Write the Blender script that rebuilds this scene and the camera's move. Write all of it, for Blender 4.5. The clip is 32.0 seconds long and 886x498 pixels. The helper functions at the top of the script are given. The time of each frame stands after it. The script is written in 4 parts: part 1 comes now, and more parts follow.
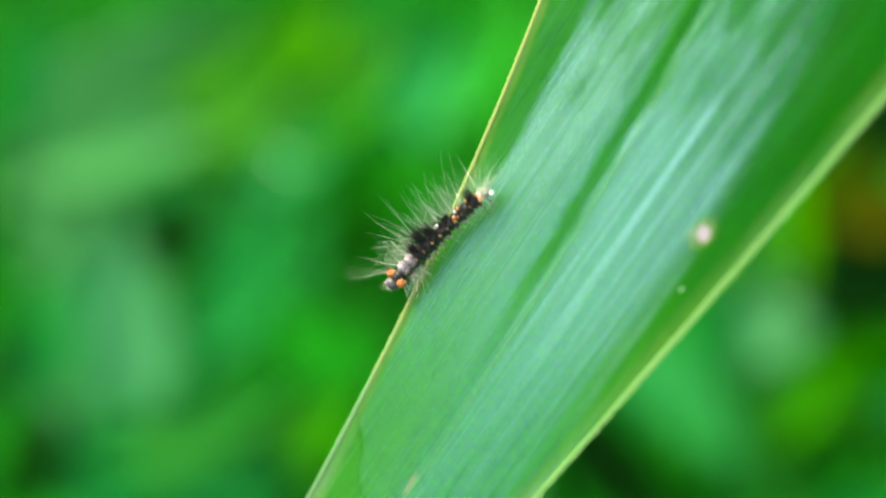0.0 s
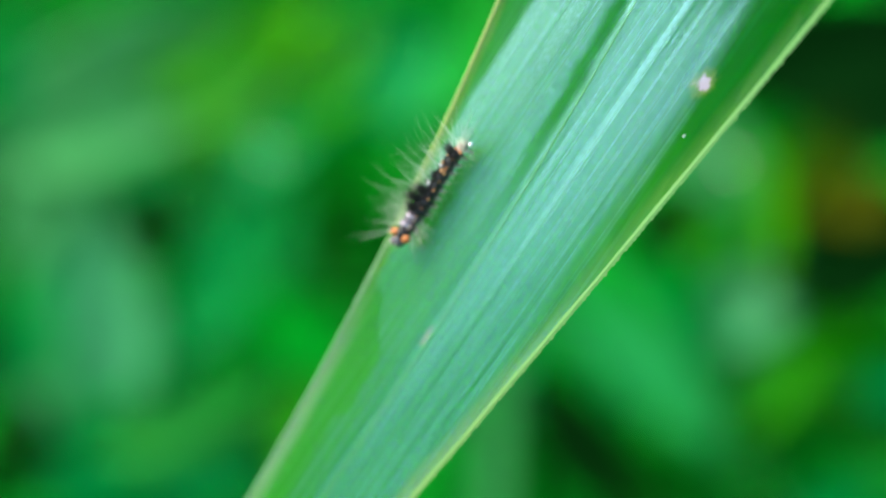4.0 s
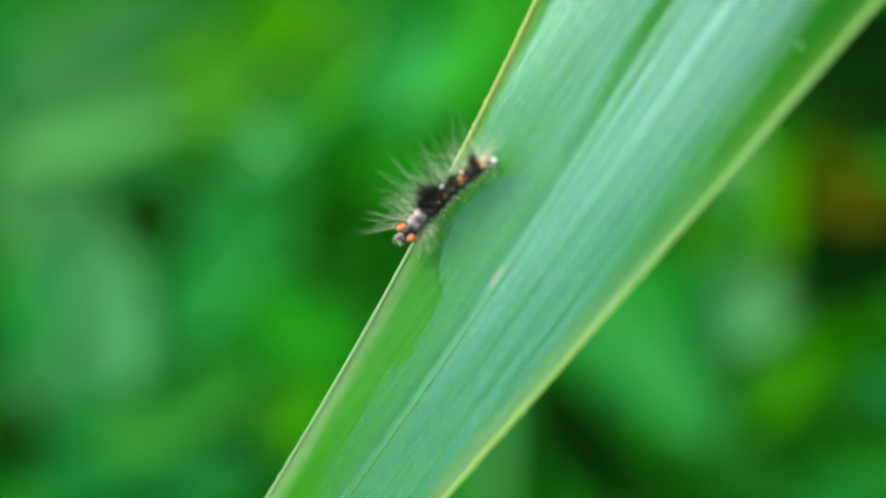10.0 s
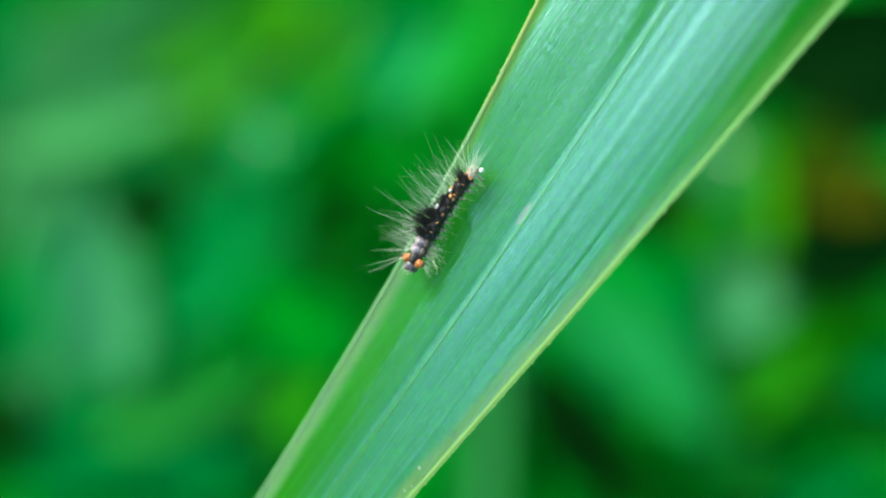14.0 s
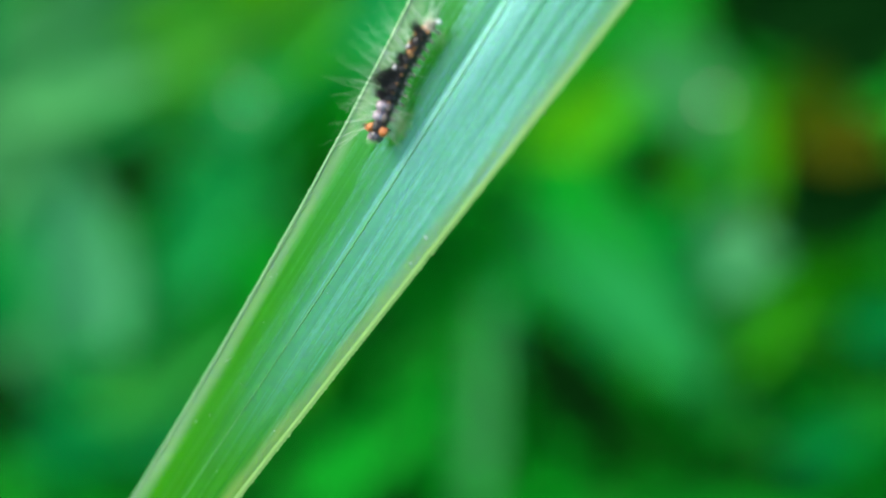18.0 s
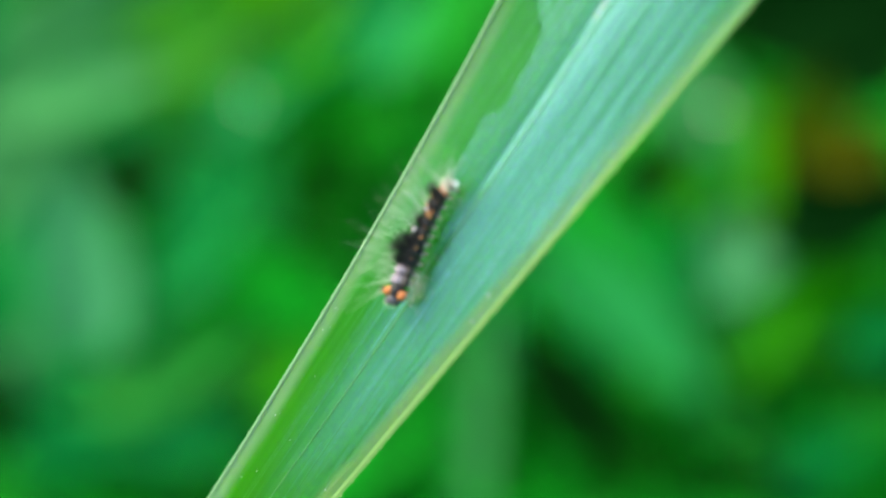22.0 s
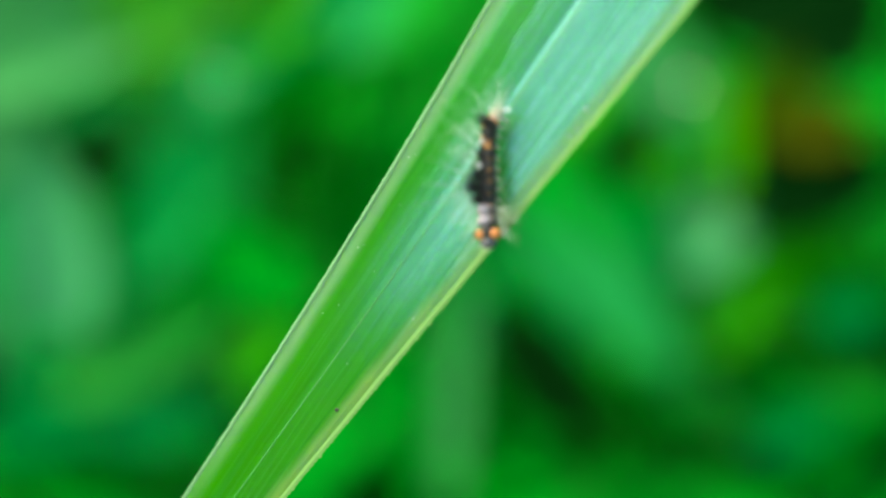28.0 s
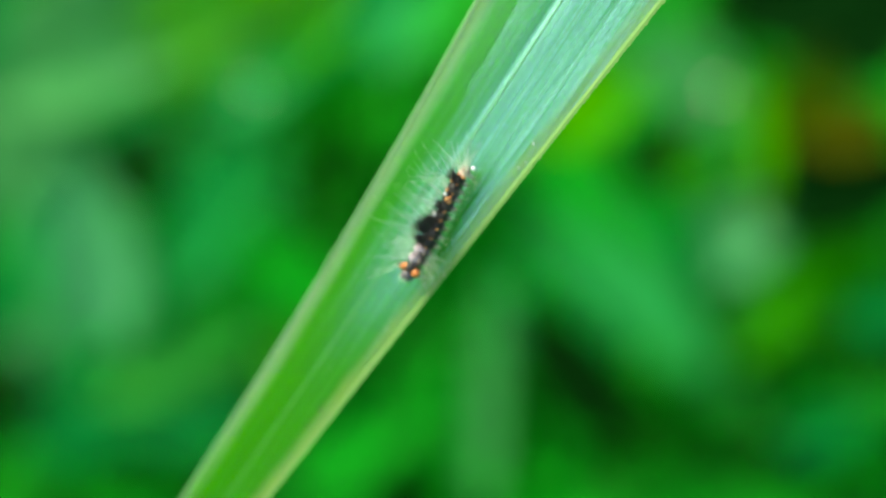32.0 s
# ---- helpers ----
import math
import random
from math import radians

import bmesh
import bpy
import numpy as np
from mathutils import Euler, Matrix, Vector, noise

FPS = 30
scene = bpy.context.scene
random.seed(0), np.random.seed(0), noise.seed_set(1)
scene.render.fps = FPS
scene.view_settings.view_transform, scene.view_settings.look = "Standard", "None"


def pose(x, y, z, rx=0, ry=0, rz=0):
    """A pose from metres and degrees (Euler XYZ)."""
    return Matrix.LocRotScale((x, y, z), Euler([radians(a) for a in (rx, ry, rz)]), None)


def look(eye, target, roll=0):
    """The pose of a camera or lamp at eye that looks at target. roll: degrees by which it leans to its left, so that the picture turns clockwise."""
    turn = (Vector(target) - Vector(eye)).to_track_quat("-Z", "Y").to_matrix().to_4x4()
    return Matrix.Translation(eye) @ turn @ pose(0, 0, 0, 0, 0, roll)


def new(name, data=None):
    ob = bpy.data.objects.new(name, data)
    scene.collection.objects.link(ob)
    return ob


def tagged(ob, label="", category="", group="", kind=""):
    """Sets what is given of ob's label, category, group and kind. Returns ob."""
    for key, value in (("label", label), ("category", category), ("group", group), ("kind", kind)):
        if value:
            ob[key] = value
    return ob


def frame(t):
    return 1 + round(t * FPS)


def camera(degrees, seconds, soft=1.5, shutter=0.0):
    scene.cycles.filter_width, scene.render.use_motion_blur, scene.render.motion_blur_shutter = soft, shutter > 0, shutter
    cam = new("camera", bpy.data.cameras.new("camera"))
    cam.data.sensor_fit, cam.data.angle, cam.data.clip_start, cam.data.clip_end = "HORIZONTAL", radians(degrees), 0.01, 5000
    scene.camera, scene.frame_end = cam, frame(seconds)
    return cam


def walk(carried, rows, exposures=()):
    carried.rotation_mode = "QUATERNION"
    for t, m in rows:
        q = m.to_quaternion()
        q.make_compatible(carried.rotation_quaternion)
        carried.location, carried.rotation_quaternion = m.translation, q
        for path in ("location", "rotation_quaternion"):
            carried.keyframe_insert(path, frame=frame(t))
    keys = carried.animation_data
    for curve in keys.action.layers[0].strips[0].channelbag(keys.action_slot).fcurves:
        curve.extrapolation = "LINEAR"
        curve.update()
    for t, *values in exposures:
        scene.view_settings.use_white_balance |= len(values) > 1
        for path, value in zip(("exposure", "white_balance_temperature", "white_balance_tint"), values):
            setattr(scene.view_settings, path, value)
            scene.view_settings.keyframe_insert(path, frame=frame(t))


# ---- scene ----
# The view frame: the lens stands 0.95 m above the ground and looks down 45 degrees.
BASE = pose(0, 0, 0.95, 45, 0, 0)

cam = camera(44.0, 32.0, soft=1.8, shutter=0.5)
cam.data.dof.use_dof = True
cam.data.dof.focus_distance = 0.0978
cam.data.dof.aperture_fstop = 6.3
cam.data.dof.aperture_blades = 0
PATH = [
    (0, BASE @ pose(0.0080, 0.0160, -0.0016, -0.35, 1.89, 0.19)),
    (0.5, BASE @ pose(0.0070, 0.0193, -0.0013, -0.50, 2.32, -0.12)),
    (1, BASE @ pose(0.0061, 0.0191, -0.0003, -0.52, 2.39, 0.04)),
    (1.5, BASE @ pose(0.0045, 0.0170, 0.0030, -0.89, 2.11, -0.01)),
    (2, BASE @ pose(0.0033, 0.0125, -0.0008, -1.06, 1.88, -0.04)),
    (2.5, BASE @ pose(0.0059, 0.0068, -0.0025, -0.76, 1.67, 0.15)),
    (4.5, BASE @ pose(0.0033, 0.0025, 0.0048, -0.10, 0.42, -0.03)),
    (5, BASE @ pose(0.0017, -0.0007, 0.0016, -0.11, 0.27, 0.04)),
    (5.5, BASE @ pose(0.0012, -0.0005, 0.0010, -0.08, 0.38, -0.17)),
    (6, BASE @ pose(0.0000, -0.0000, 0.0000, -0.00, 0.00, 0.00)),
    (6.5, BASE @ pose(0.0006, -0.0008, -0.0030, -0.26, 0.42, -0.01)),
    (7, BASE @ pose(0.0006, -0.0029, -0.0047, -0.43, 0.64, 0.01)),
    (7.5, BASE @ pose(-0.0002, -0.0028, -0.0052, -0.17, 0.33, 0.29)),
    (8, BASE @ pose(-0.0012, -0.0013, -0.0046, -0.20, 0.24, 0.03)),
    (8.5, BASE @ pose(-0.0030, -0.0004, -0.0056, -0.24, 0.45, 0.40)),
    (9, BASE @ pose(-0.0034, 0.0001, -0.0054, -0.32, 0.41, 0.40)),
    (9.5, BASE @ pose(-0.0033, -0.0020, -0.0053, 0.09, 0.28, 0.76)),
    (10, BASE @ pose(-0.0024, -0.0033, -0.0075, -0.13, 0.17, 0.53)),
    (10.5, BASE @ pose(-0.0015, -0.0045, -0.0066, -0.09, 0.17, 0.81)),
    (11, BASE @ pose(-0.0024, -0.0053, -0.0077, -0.20, 0.00, 0.12)),
    (11.5, BASE @ pose(-0.0035, -0.0047, -0.0072, -0.18, 0.12, 0.51)),
    (12, BASE @ pose(-0.0045, -0.0046, -0.0065, -0.06, -0.05, 0.51)),
    (12.5, BASE @ pose(-0.0031, -0.0050, -0.0062, -0.10, -0.04, 0.63)),
    (13, BASE @ pose(-0.0021, -0.0065, -0.0041, 0.00, 0.06, 0.53)),
    (13.5, BASE @ pose(-0.0028, -0.0083, -0.0042, -0.09, 0.04, 0.91)),
    (14, BASE @ pose(-0.0056, -0.0087, -0.0030, -0.17, -0.21, 0.67)),
    (14.5, BASE @ pose(-0.0053, -0.0088, -0.0030, -0.40, 0.04, 0.54)),
    (16.5, BASE @ pose(-0.0069, -0.0152, 0.0023, -0.35, -0.55, -0.47)),
    (17, BASE @ pose(-0.0086, -0.0182, 0.0002, -0.45, -0.61, -0.63)),
    (17.5, BASE @ pose(-0.0083, -0.0232, -0.0049, -1.06, -0.76, -0.59)),
    (18, BASE @ pose(-0.0070, -0.0282, -0.0090, -1.07, -0.82, -1.04)),
    (18.5, BASE @ pose(-0.0109, -0.0280, -0.0070, -1.03, -0.89, -1.05)),
    (19, BASE @ pose(-0.0154, -0.0251, -0.0070, -0.97, -0.83, -1.13)),
    (19.5, BASE @ pose(-0.0155, -0.0236, -0.0086, -0.78, -0.90, -0.71)),
    (20, BASE @ pose(-0.0132, -0.0238, -0.0110, -0.69, -1.16, -0.14)),
    (20.5, BASE @ pose(-0.0123, -0.0226, -0.0114, -0.70, -1.13, -0.01)),
    (21, BASE @ pose(-0.0118, -0.0199, -0.0114, -0.78, -1.14, -0.12)),
    (21.5, BASE @ pose(-0.0120, -0.0200, -0.0111, -0.88, -1.15, -0.41)),
    (22, BASE @ pose(-0.0128, -0.0235, -0.0124, -1.04, -1.22, -0.27)),
    (22.5, BASE @ pose(-0.0133, -0.0267, -0.0116, -1.01, -1.12, -0.44)),
    (23, BASE @ pose(-0.0147, -0.0264, -0.0097, -1.17, -1.05, -0.30)),
    (23.5, BASE @ pose(-0.0179, -0.0261, -0.0108, -1.10, -1.47, -0.28)),
    (24, BASE @ pose(-0.0205, -0.0293, -0.0103, -1.12, -1.96, -0.18)),
    (24.5, BASE @ pose(-0.0212, -0.0330, -0.0087, -1.24, -2.39, 0.03)),
    (25, BASE @ pose(-0.0215, -0.0362, -0.0116, -1.41, -2.83, -0.09)),
    (25.5, BASE @ pose(-0.0219, -0.0338, -0.0079, -1.43, -3.06, -0.47)),
    (27.5, BASE @ pose(-0.0213, -0.0399, -0.0146, -1.45, -3.18, -0.37)),
    (28, BASE @ pose(-0.0239, -0.0381, -0.0145, -1.32, -3.27, -0.55)),
    (28.5, BASE @ pose(-0.0249, -0.0367, -0.0153, -1.17, -3.29, -0.46)),
    (29, BASE @ pose(-0.0234, -0.0386, -0.0187, -1.19, -3.22, -0.25)),
    (29.5, BASE @ pose(-0.0201, -0.0401, -0.0206, -1.31, -3.05, -0.24)),
    (30, BASE @ pose(-0.0173, -0.0406, -0.0133, -1.09, -2.45, -0.03)),
    (30.5, BASE @ pose(-0.0161, -0.0376, -0.0072, -1.04, -1.70, -0.92)),
    (31, BASE @ pose(-0.0156, -0.0347, -0.0025, -0.91, -1.09, -1.44)),
    (31.5, BASE @ pose(-0.0172, -0.0343, -0.0039, -1.03, -1.14, -1.80)),
    (32, BASE @ pose(-0.0177, -0.0366, -0.0019, -1.07, -1.19, -1.07)),
]
# the automatic white balance wanders between cooler and warmer greens
TONE = [(0, 2.19, 8900, -4), (1, 2.18, 7400, -9), (2, 2.17, 8300, -4), (5, 1.96, 6700, -2), (7, 1.96, 6900, -1), (8, 1.97, 7500, 0), (9, 1.96, 7800, -3), (10, 1.96, 8700, -1),
        (11, 1.95, 7500, -4), (12, 1.95, 6800, -4), (13, 1.95, 7100, -6), (14, 1.95, 7250, -8), (17, 1.96, 6600, 5), (18, 1.97, 7150, 0), (19, 1.99, 6450, 5),
        (21, 1.99, 6800, 0), (22, 1.99, 7400, 0), (24, 1.99, 7800, -3), (25, 1.99, 8500, -4), (28, 2.04, 8250, -14), (29, 2.02, 9000, -7), (30, 2.05, 8800, -9), (31, 1.99, 8300, -14), (32, 1.99, 8700, -11)]
walk(cam, PATH, TONE)

# ---- light: a bright hazy sky, soft light from the upper left ----
world = bpy.data.worlds.new("sky")
scene.world = world
world.use_nodes = True
wn = world.node_tree
sky = wn.nodes.new("ShaderNodeTexSky")
sky.sky_type = "NISHITA"
sky.sun_disc = False
sky.sun_elevation = radians(45)
sky.sun_rotation = radians(-67)
sky.dust_density = 2.2
sky.ozone_density = 1.6
wn.nodes["Background"].inputs["Strength"].default_value = 0.15
wn.links.new(sky.outputs[0], wn.nodes["Background"].inputs["Color"])

sun_data = bpy.data.lights.new("sun", "SUN")
sun_data.energy = 1.4
sun_data.angle = radians(32)
sun_data.color = (1.0, 0.97, 0.92)
sun = new("sun", sun_data)
SUN_WAY = (-0.66, 0.28, 0.72)
sun.matrix_world = look(SUN_WAY, (0, 0, 0))


# ---- materials ----
def mix_rgb(nt, fac, a, b):
    n = nt.nodes.new("ShaderNodeMix")
    n.data_type = "RGBA"
    for socket, v in ((n.inputs[0], fac), (n.inputs[6], a), (n.inputs[7], b)):
        if isinstance(v, bpy.types.NodeSocket):
            nt.links.new(v, socket)
        else:
            socket.default_value = v if isinstance(v, (int, float)) else (*v, 1)
    return n.outputs[2]


def math_node(nt, op, a, b=0.0, clamp=False):
    n = nt.nodes.new("ShaderNodeMath")
    n.operation, n.use_clamp = op, clamp
    for socket, v in zip(n.inputs, (a, b)):
        if isinstance(v, bpy.types.NodeSocket):
            nt.links.new(v, socket)
        else:
            socket.default_value = v
    return n.outputs[0]


def ramp(nt, value, lo, hi):
    n = nt.nodes.new("ShaderNodeMapRange")
    n.interpolation_type = "SMOOTHSTEP"
    nt.links.new(value, n.inputs[0])
    n.inputs[1].default_value, n.inputs[2].default_value = lo, hi
    return n.outputs[0]


def coords(nt, scale=(1, 1, 1)):
    tc = nt.nodes.new("ShaderNodeTexCoord")
    mp = nt.nodes.new("ShaderNodeMapping")
    mp.inputs["Scale"].default_value = scale
    nt.links.new(tc.outputs["Object"], mp.inputs[0])
    return mp.outputs[0]


def noise_tex(nt, vec, scale, detail=3.0, rough=0.55):
    n = nt.nodes.new("ShaderNodeTexNoise")
    n.inputs["Scale"].default_value, n.inputs["Detail"].default_value, n.inputs["Roughness"].default_value = scale, detail, rough
    nt.links.new(vec, n.inputs["Vector"])
    return n.outputs[0]


def material(name, rough=0.5, spec=0.5):
    m = bpy.data.materials.new(name)
    m.use_nodes = True
    nt = m.node_tree
    bsdf = nt.nodes["Principled BSDF"]
    bsdf.inputs["Roughness"].default_value = rough
    bsdf.inputs["Specular IOR Level"].default_value = spec
    return m, nt, bsdf


def bump(nt, bsdf, height, strength, distance):
    n = nt.nodes.new("ShaderNodeBump")
    n.inputs["Strength"].default_value, n.inputs["Distance"].default_value = strength, distance
    nt.links.new(height, n.inputs["Height"])
    nt.links.new(n.outputs[0], bsdf.inputs["Normal"])


def mottled(name, colour, other, scale, rough=0.5, spec=0.5, depth=0.0, metal=0.0):
    """Two tones broken by noise at two scales, with a fine relief."""
    m, nt, bsdf = material(name, rough, spec)
    v = coords(nt)
    big = ramp(nt, noise_tex(nt, v, scale), 0.35, 0.65)
    fine = noise_tex(nt, v, scale * 7, 2.0)
    c = mix_rgb(nt, big, colour, other)
    c = mix_rgb(nt, math_node(nt, "MULTIPLY", fine, 0.35), c, [0.6 * x for x in colour])
    nt.links.new(c, bsdf.inputs["Base Color"])
    if depth:
        bump(nt, bsdf, fine, 0.6, depth)
    return m


def foliage(name, colour, rough=0.45):
    """A far leaf: two greens in blotches, veins as fine relief, and some light let through."""
    m, nt, bsdf = material(name, rough, 0.06)
    v = coords(nt)
    info = nt.nodes.new("ShaderNodeObjectInfo")
    blot = ramp(nt, noise_tex(nt, v, 28.0), 0.35, 0.7)
    c = mix_rgb(nt, blot, colour, [0.72 * colour[0], 0.8 * colour[1], 0.75 * colour[2]])
    c = mix_rgb(nt, math_node(nt, "MULTIPLY", info.outputs["Random"], 0.25), c, [0.8 * x for x in colour])
    nt.links.new(c, bsdf.inputs["Base Color"])
    bump(nt, bsdf, noise_tex(nt, coords(nt, (20, 300, 1)), 1.0), 0.3, 0.0006)
    tr = nt.nodes.new("ShaderNodeBsdfTranslucent")
    nt.links.new(c, tr.inputs["Color"])
    ms = nt.nodes.new("ShaderNodeMixShader")
    ms.inputs[0].default_value = 0.3
    nt.links.new(bsdf.outputs[0], ms.inputs[1])
    nt.links.new(tr.outputs[0], ms.inputs[2])
    nt.links.new(ms.outputs[0], nt.nodes["Material Output"].inputs["Surface"])
    return m


PALE = foliage("pale_leaf", (0.075, 0.375, 0.105))
GREYP = foliage("grey_green_leaf", (0.100, 0.46, 0.172))
OLIVEP = foliage("pale_olive_leaf", (0.060, 0.37, 0.0220))
TEALP = foliage("pale_teal_leaf", (0.026, 0.47, 0.1100))
MIDG = foliage("mid_green_leaf", (0.024, 0.310, 0.0360))
TEALG = foliage("teal_leaf", (0.008, 0.385, 0.0680))
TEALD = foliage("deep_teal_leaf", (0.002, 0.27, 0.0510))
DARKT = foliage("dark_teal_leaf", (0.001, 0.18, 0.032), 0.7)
# next three: shade of the gaps between leaves, put into leaf colour
GAPDULL = foliage("dull_gap_shade_leaf", (0.001, 0.21, 0.005), 0.7)
GAPSHADE = foliage("gap_shade_leaf", (0.0006, 0.028, 0.0013), 0.8)
GAPDIM = foliage("dim_gap_shade_leaf", (0.001, 0.080, 0.002), 0.8)
COVERG = foliage("cover_leaf", (0.004, 0.31, 0.016))
OLIVE = foliage("olive_leaf", (0.055, 0.36, 0.0013))
OLIVED = foliage("dull_olive_leaf", (0.075, 0.15, 0.0011))
RUST = foliage("rusty_leaf", (0.080, 0.085, 0.0011))
BRIGHT = foliage("bright_leaf", (0.005, 0.31, 0.065))
SATG = foliage("grass_green_leaf", (0.004, 0.355, 0.0180))
YELLG = foliage("yellow_green_leaf", (0.085, 0.44, 0.0044))
YELLD = foliage("dull_yellow_green_leaf", (0.048, 0.43, 0.0106))
YELLDK = foliage("dusky_olive_leaf", (0.018, 0.27, 0.0013))
JADE = foliage("jade_leaf", (0.022, 0.325, 0.075))
DULLP = foliage("dull_pale_leaf", (0.064, 0.36, 0.095))
WETLEAF = mottled("wet_leaf", (0.03, 0.14, 0.04), (0.02, 0.11, 0.03), 60.0, rough=0.25, spec=0.8)
STEM = mottled("green_stem", (0.04, 0.18, 0.03), (0.06, 0.2, 0.04), 60.0)
SOIL = mottled("dark_soil", (0.008, 0.03, 0.004), (0.006, 0.05, 0.005), 14.0, rough=0.9, spec=0.2, depth=0.01)

MM = 0.001


# ---- the grass blade's shape, in millimetres along (s) and across (u) ----
def poly(c, s):
    x = s / 30.0
    return c[0] + x * (c[1] + x * (c[2] + x * c[3]))


EDGE_L = (-7.07, 3.85, -1.19, 0.12)
EDGE_R = (11.53, -2.53, -0.16, 0.04)


def edge(c, s, tip=165.0):
    if s < -55:
        slope = (poly(c, -50) - poly(c, -55)) / 5
        d = -55 - s
        return poly(c, -55) - slope * 45 * (1 - math.exp(-d / 45))
    if s <= 95:
        return poly(c, s)
    k = min(1.0, (s - 95) / (tip - 95))
    return poly(c, 95) * (1 - k) ** 0.9


def midrib(s):
    a, b = edge(EDGE_L, s), edge(EDGE_R, s)
    return a + (b - a) * 0.47


def smooth(x, a, b):
    k = min(1.0, max(0.0, (x - a) / (b - a)))
    return k * k * (3 - 2 * k)


def vein(w):
    """Height of the parallel veins at w, the place across the half blade."""
    return 0.007 * math.sin(w * 61) + 0.008 * math.sin(w * 37 + 1.3) + 0.003 * math.sin(w * 151 + 0.4)


def rise(s, u):
    """Height of the blade's face over its mean plane."""
    um = midrib(s)
    d = u - um
    half = (um - edge(EDGE_L, s)) if d < 0 else (edge(EDGE_R, s) - um)
    v = abs(d) / max(half, 0.2)
    h = 0.0
    if d < 0:
        h -= (0.05 + 0.10 * smooth(s, 5, 60)) * d * d / (abs(d) + 1.5)
        h -= 0.2 * smooth(v, 0.7, 1.0) * smooth(s, -10, 40)
    else:
        h += 0.05 * abs(d)
        h -= 0.12 * smooth(v, 0.8, 1.0)
    h -= 0.06 * math.exp(-(d / 0.7) ** 2)
    h += 0.03 * math.exp(-((d - 0.5) / 0.3) ** 2)
    h += (0.7 if d > 0 else 0.3) * vein(v * (1 if d > 0 else -1)) * min(1.0, half / 6) * (1 - smooth(v, 0.93, 1.0))
    h += 0.10 * math.sin(s * 0.11 + 0.6 * d) * v
    if s < -70:
        h -= 0.0035 * (s + 70) ** 2
    return h


def skin(s, u, over=0.0):
    """The place on the blade's face at (s, u); over lifts it off the face."""
    h = rise(s, u) + over
    return Vector((s - 0.213 * h, u + drift(s) + 0.373 * h, h))


def drift(s):
    return 0.002 * (s + 70) ** 2 if s < -70 else 0.0


# The blade's frame: x along towards the tip, y across, z out of its upper face.
LEAF = BASE @ Matrix(((-0.54844, 0.73849, -0.39223, 0.0034012), (-0.81287, -0.58086, 0.04295, -0.0004638),
                      (-0.19612, 0.34239, 0.91886, -0.1), (0, 0, 0, 1)))


# ---- mesh helpers ----
def mesh(name, verts, faces, mat, smooth_faces=True):
    me = bpy.data.meshes.new(name)
    me.from_pydata([tuple(v) for v in verts], [], faces)
    me.update()
    if smooth_faces:
        me.polygons.foreach_set("use_smooth", [True] * len(me.polygons))
    if mat:
        me.materials.append(mat)
    return me


def part(name, verts, faces, mat, parent, label="", smooth_faces=True, m=None):
    ob = new(name, mesh(name, verts, faces, mat, smooth_faces))
    ob.parent = parent
    if m is not None:
        ob.matrix_basis = m
    return tagged(ob, label)


def sheet(rows, thick):
    """A closed thin sheet over a grid of points; thick is its thickness along the grid's normals."""
    nr, nc = len(rows), len(rows[0])
    P = np.array(rows, dtype=float)
    dr, dc = np.gradient(P, axis=0), np.gradient(P, axis=1)
    nrm = np.cross(dr, dc)
    nrm /= np.linalg.norm(nrm, axis=2, keepdims=True) + 1e-15
    up = np.sign(nrm[..., 2:3].mean()) or 1
    nrm *= up
    low = P - nrm * thick
    verts = list(P.reshape(-1, 3)) + list(low.reshape(-1, 3))
    k = nr * nc
    faces = []
    for i in range(nr - 1):
        for j in range(nc - 1):
            a, b, c, d = i * nc + j, i * nc + j + 1, (i + 1) * nc + j + 1, (i + 1) * nc + j
            faces.append((a, b, c, d))
            faces.append((k + d, k + c, k + b, k + a))
    rim = [j for j in range(nc)] + [i * nc + nc - 1 for i in range(1, nr)] + [(nr - 1) * nc + j for j in range(nc - 2, -1, -1)] + [i * nc for i in range(nr - 2, 0, -1)]
    for a, b in zip(rim, rim[1:] + rim[:1]):
        faces.append((b, a, k + a, k + b))
    return verts, [q[::-1] for q in faces] if up > 0 else faces


def tube(points, radii, sides=8):
    """A tapered round stem through the points."""
    verts, faces = [], []
    pts = [Vector(p) for p in points]
    for i, p in enumerate(pts):
        t = (pts[min(i + 1, len(pts) - 1)] - pts[max(i - 1, 0)]).normalized()
        side = t.cross(Vector((0, 0, 1)) if abs(t.z) < 0.9 else Vector((1, 0, 0))).normalized()
        up = side.cross(t)
        for k in range(sides):
            a = 2 * math.pi * k / sides
            verts.append(p + (side * math.cos(a) + up * math.sin(a)) * radii[i])
    for i in range(len(pts) - 1):
        for k in range(sides):
            a, b = i * sides + k, i * sides + (k + 1) % sides
            faces.append((a, b, b + sides, a + sides))
    faces.append(tuple(range(sides - 1, -1, -1)))
    faces.append(tuple(range(len(verts) - sides, len(verts))))
    return verts, faces


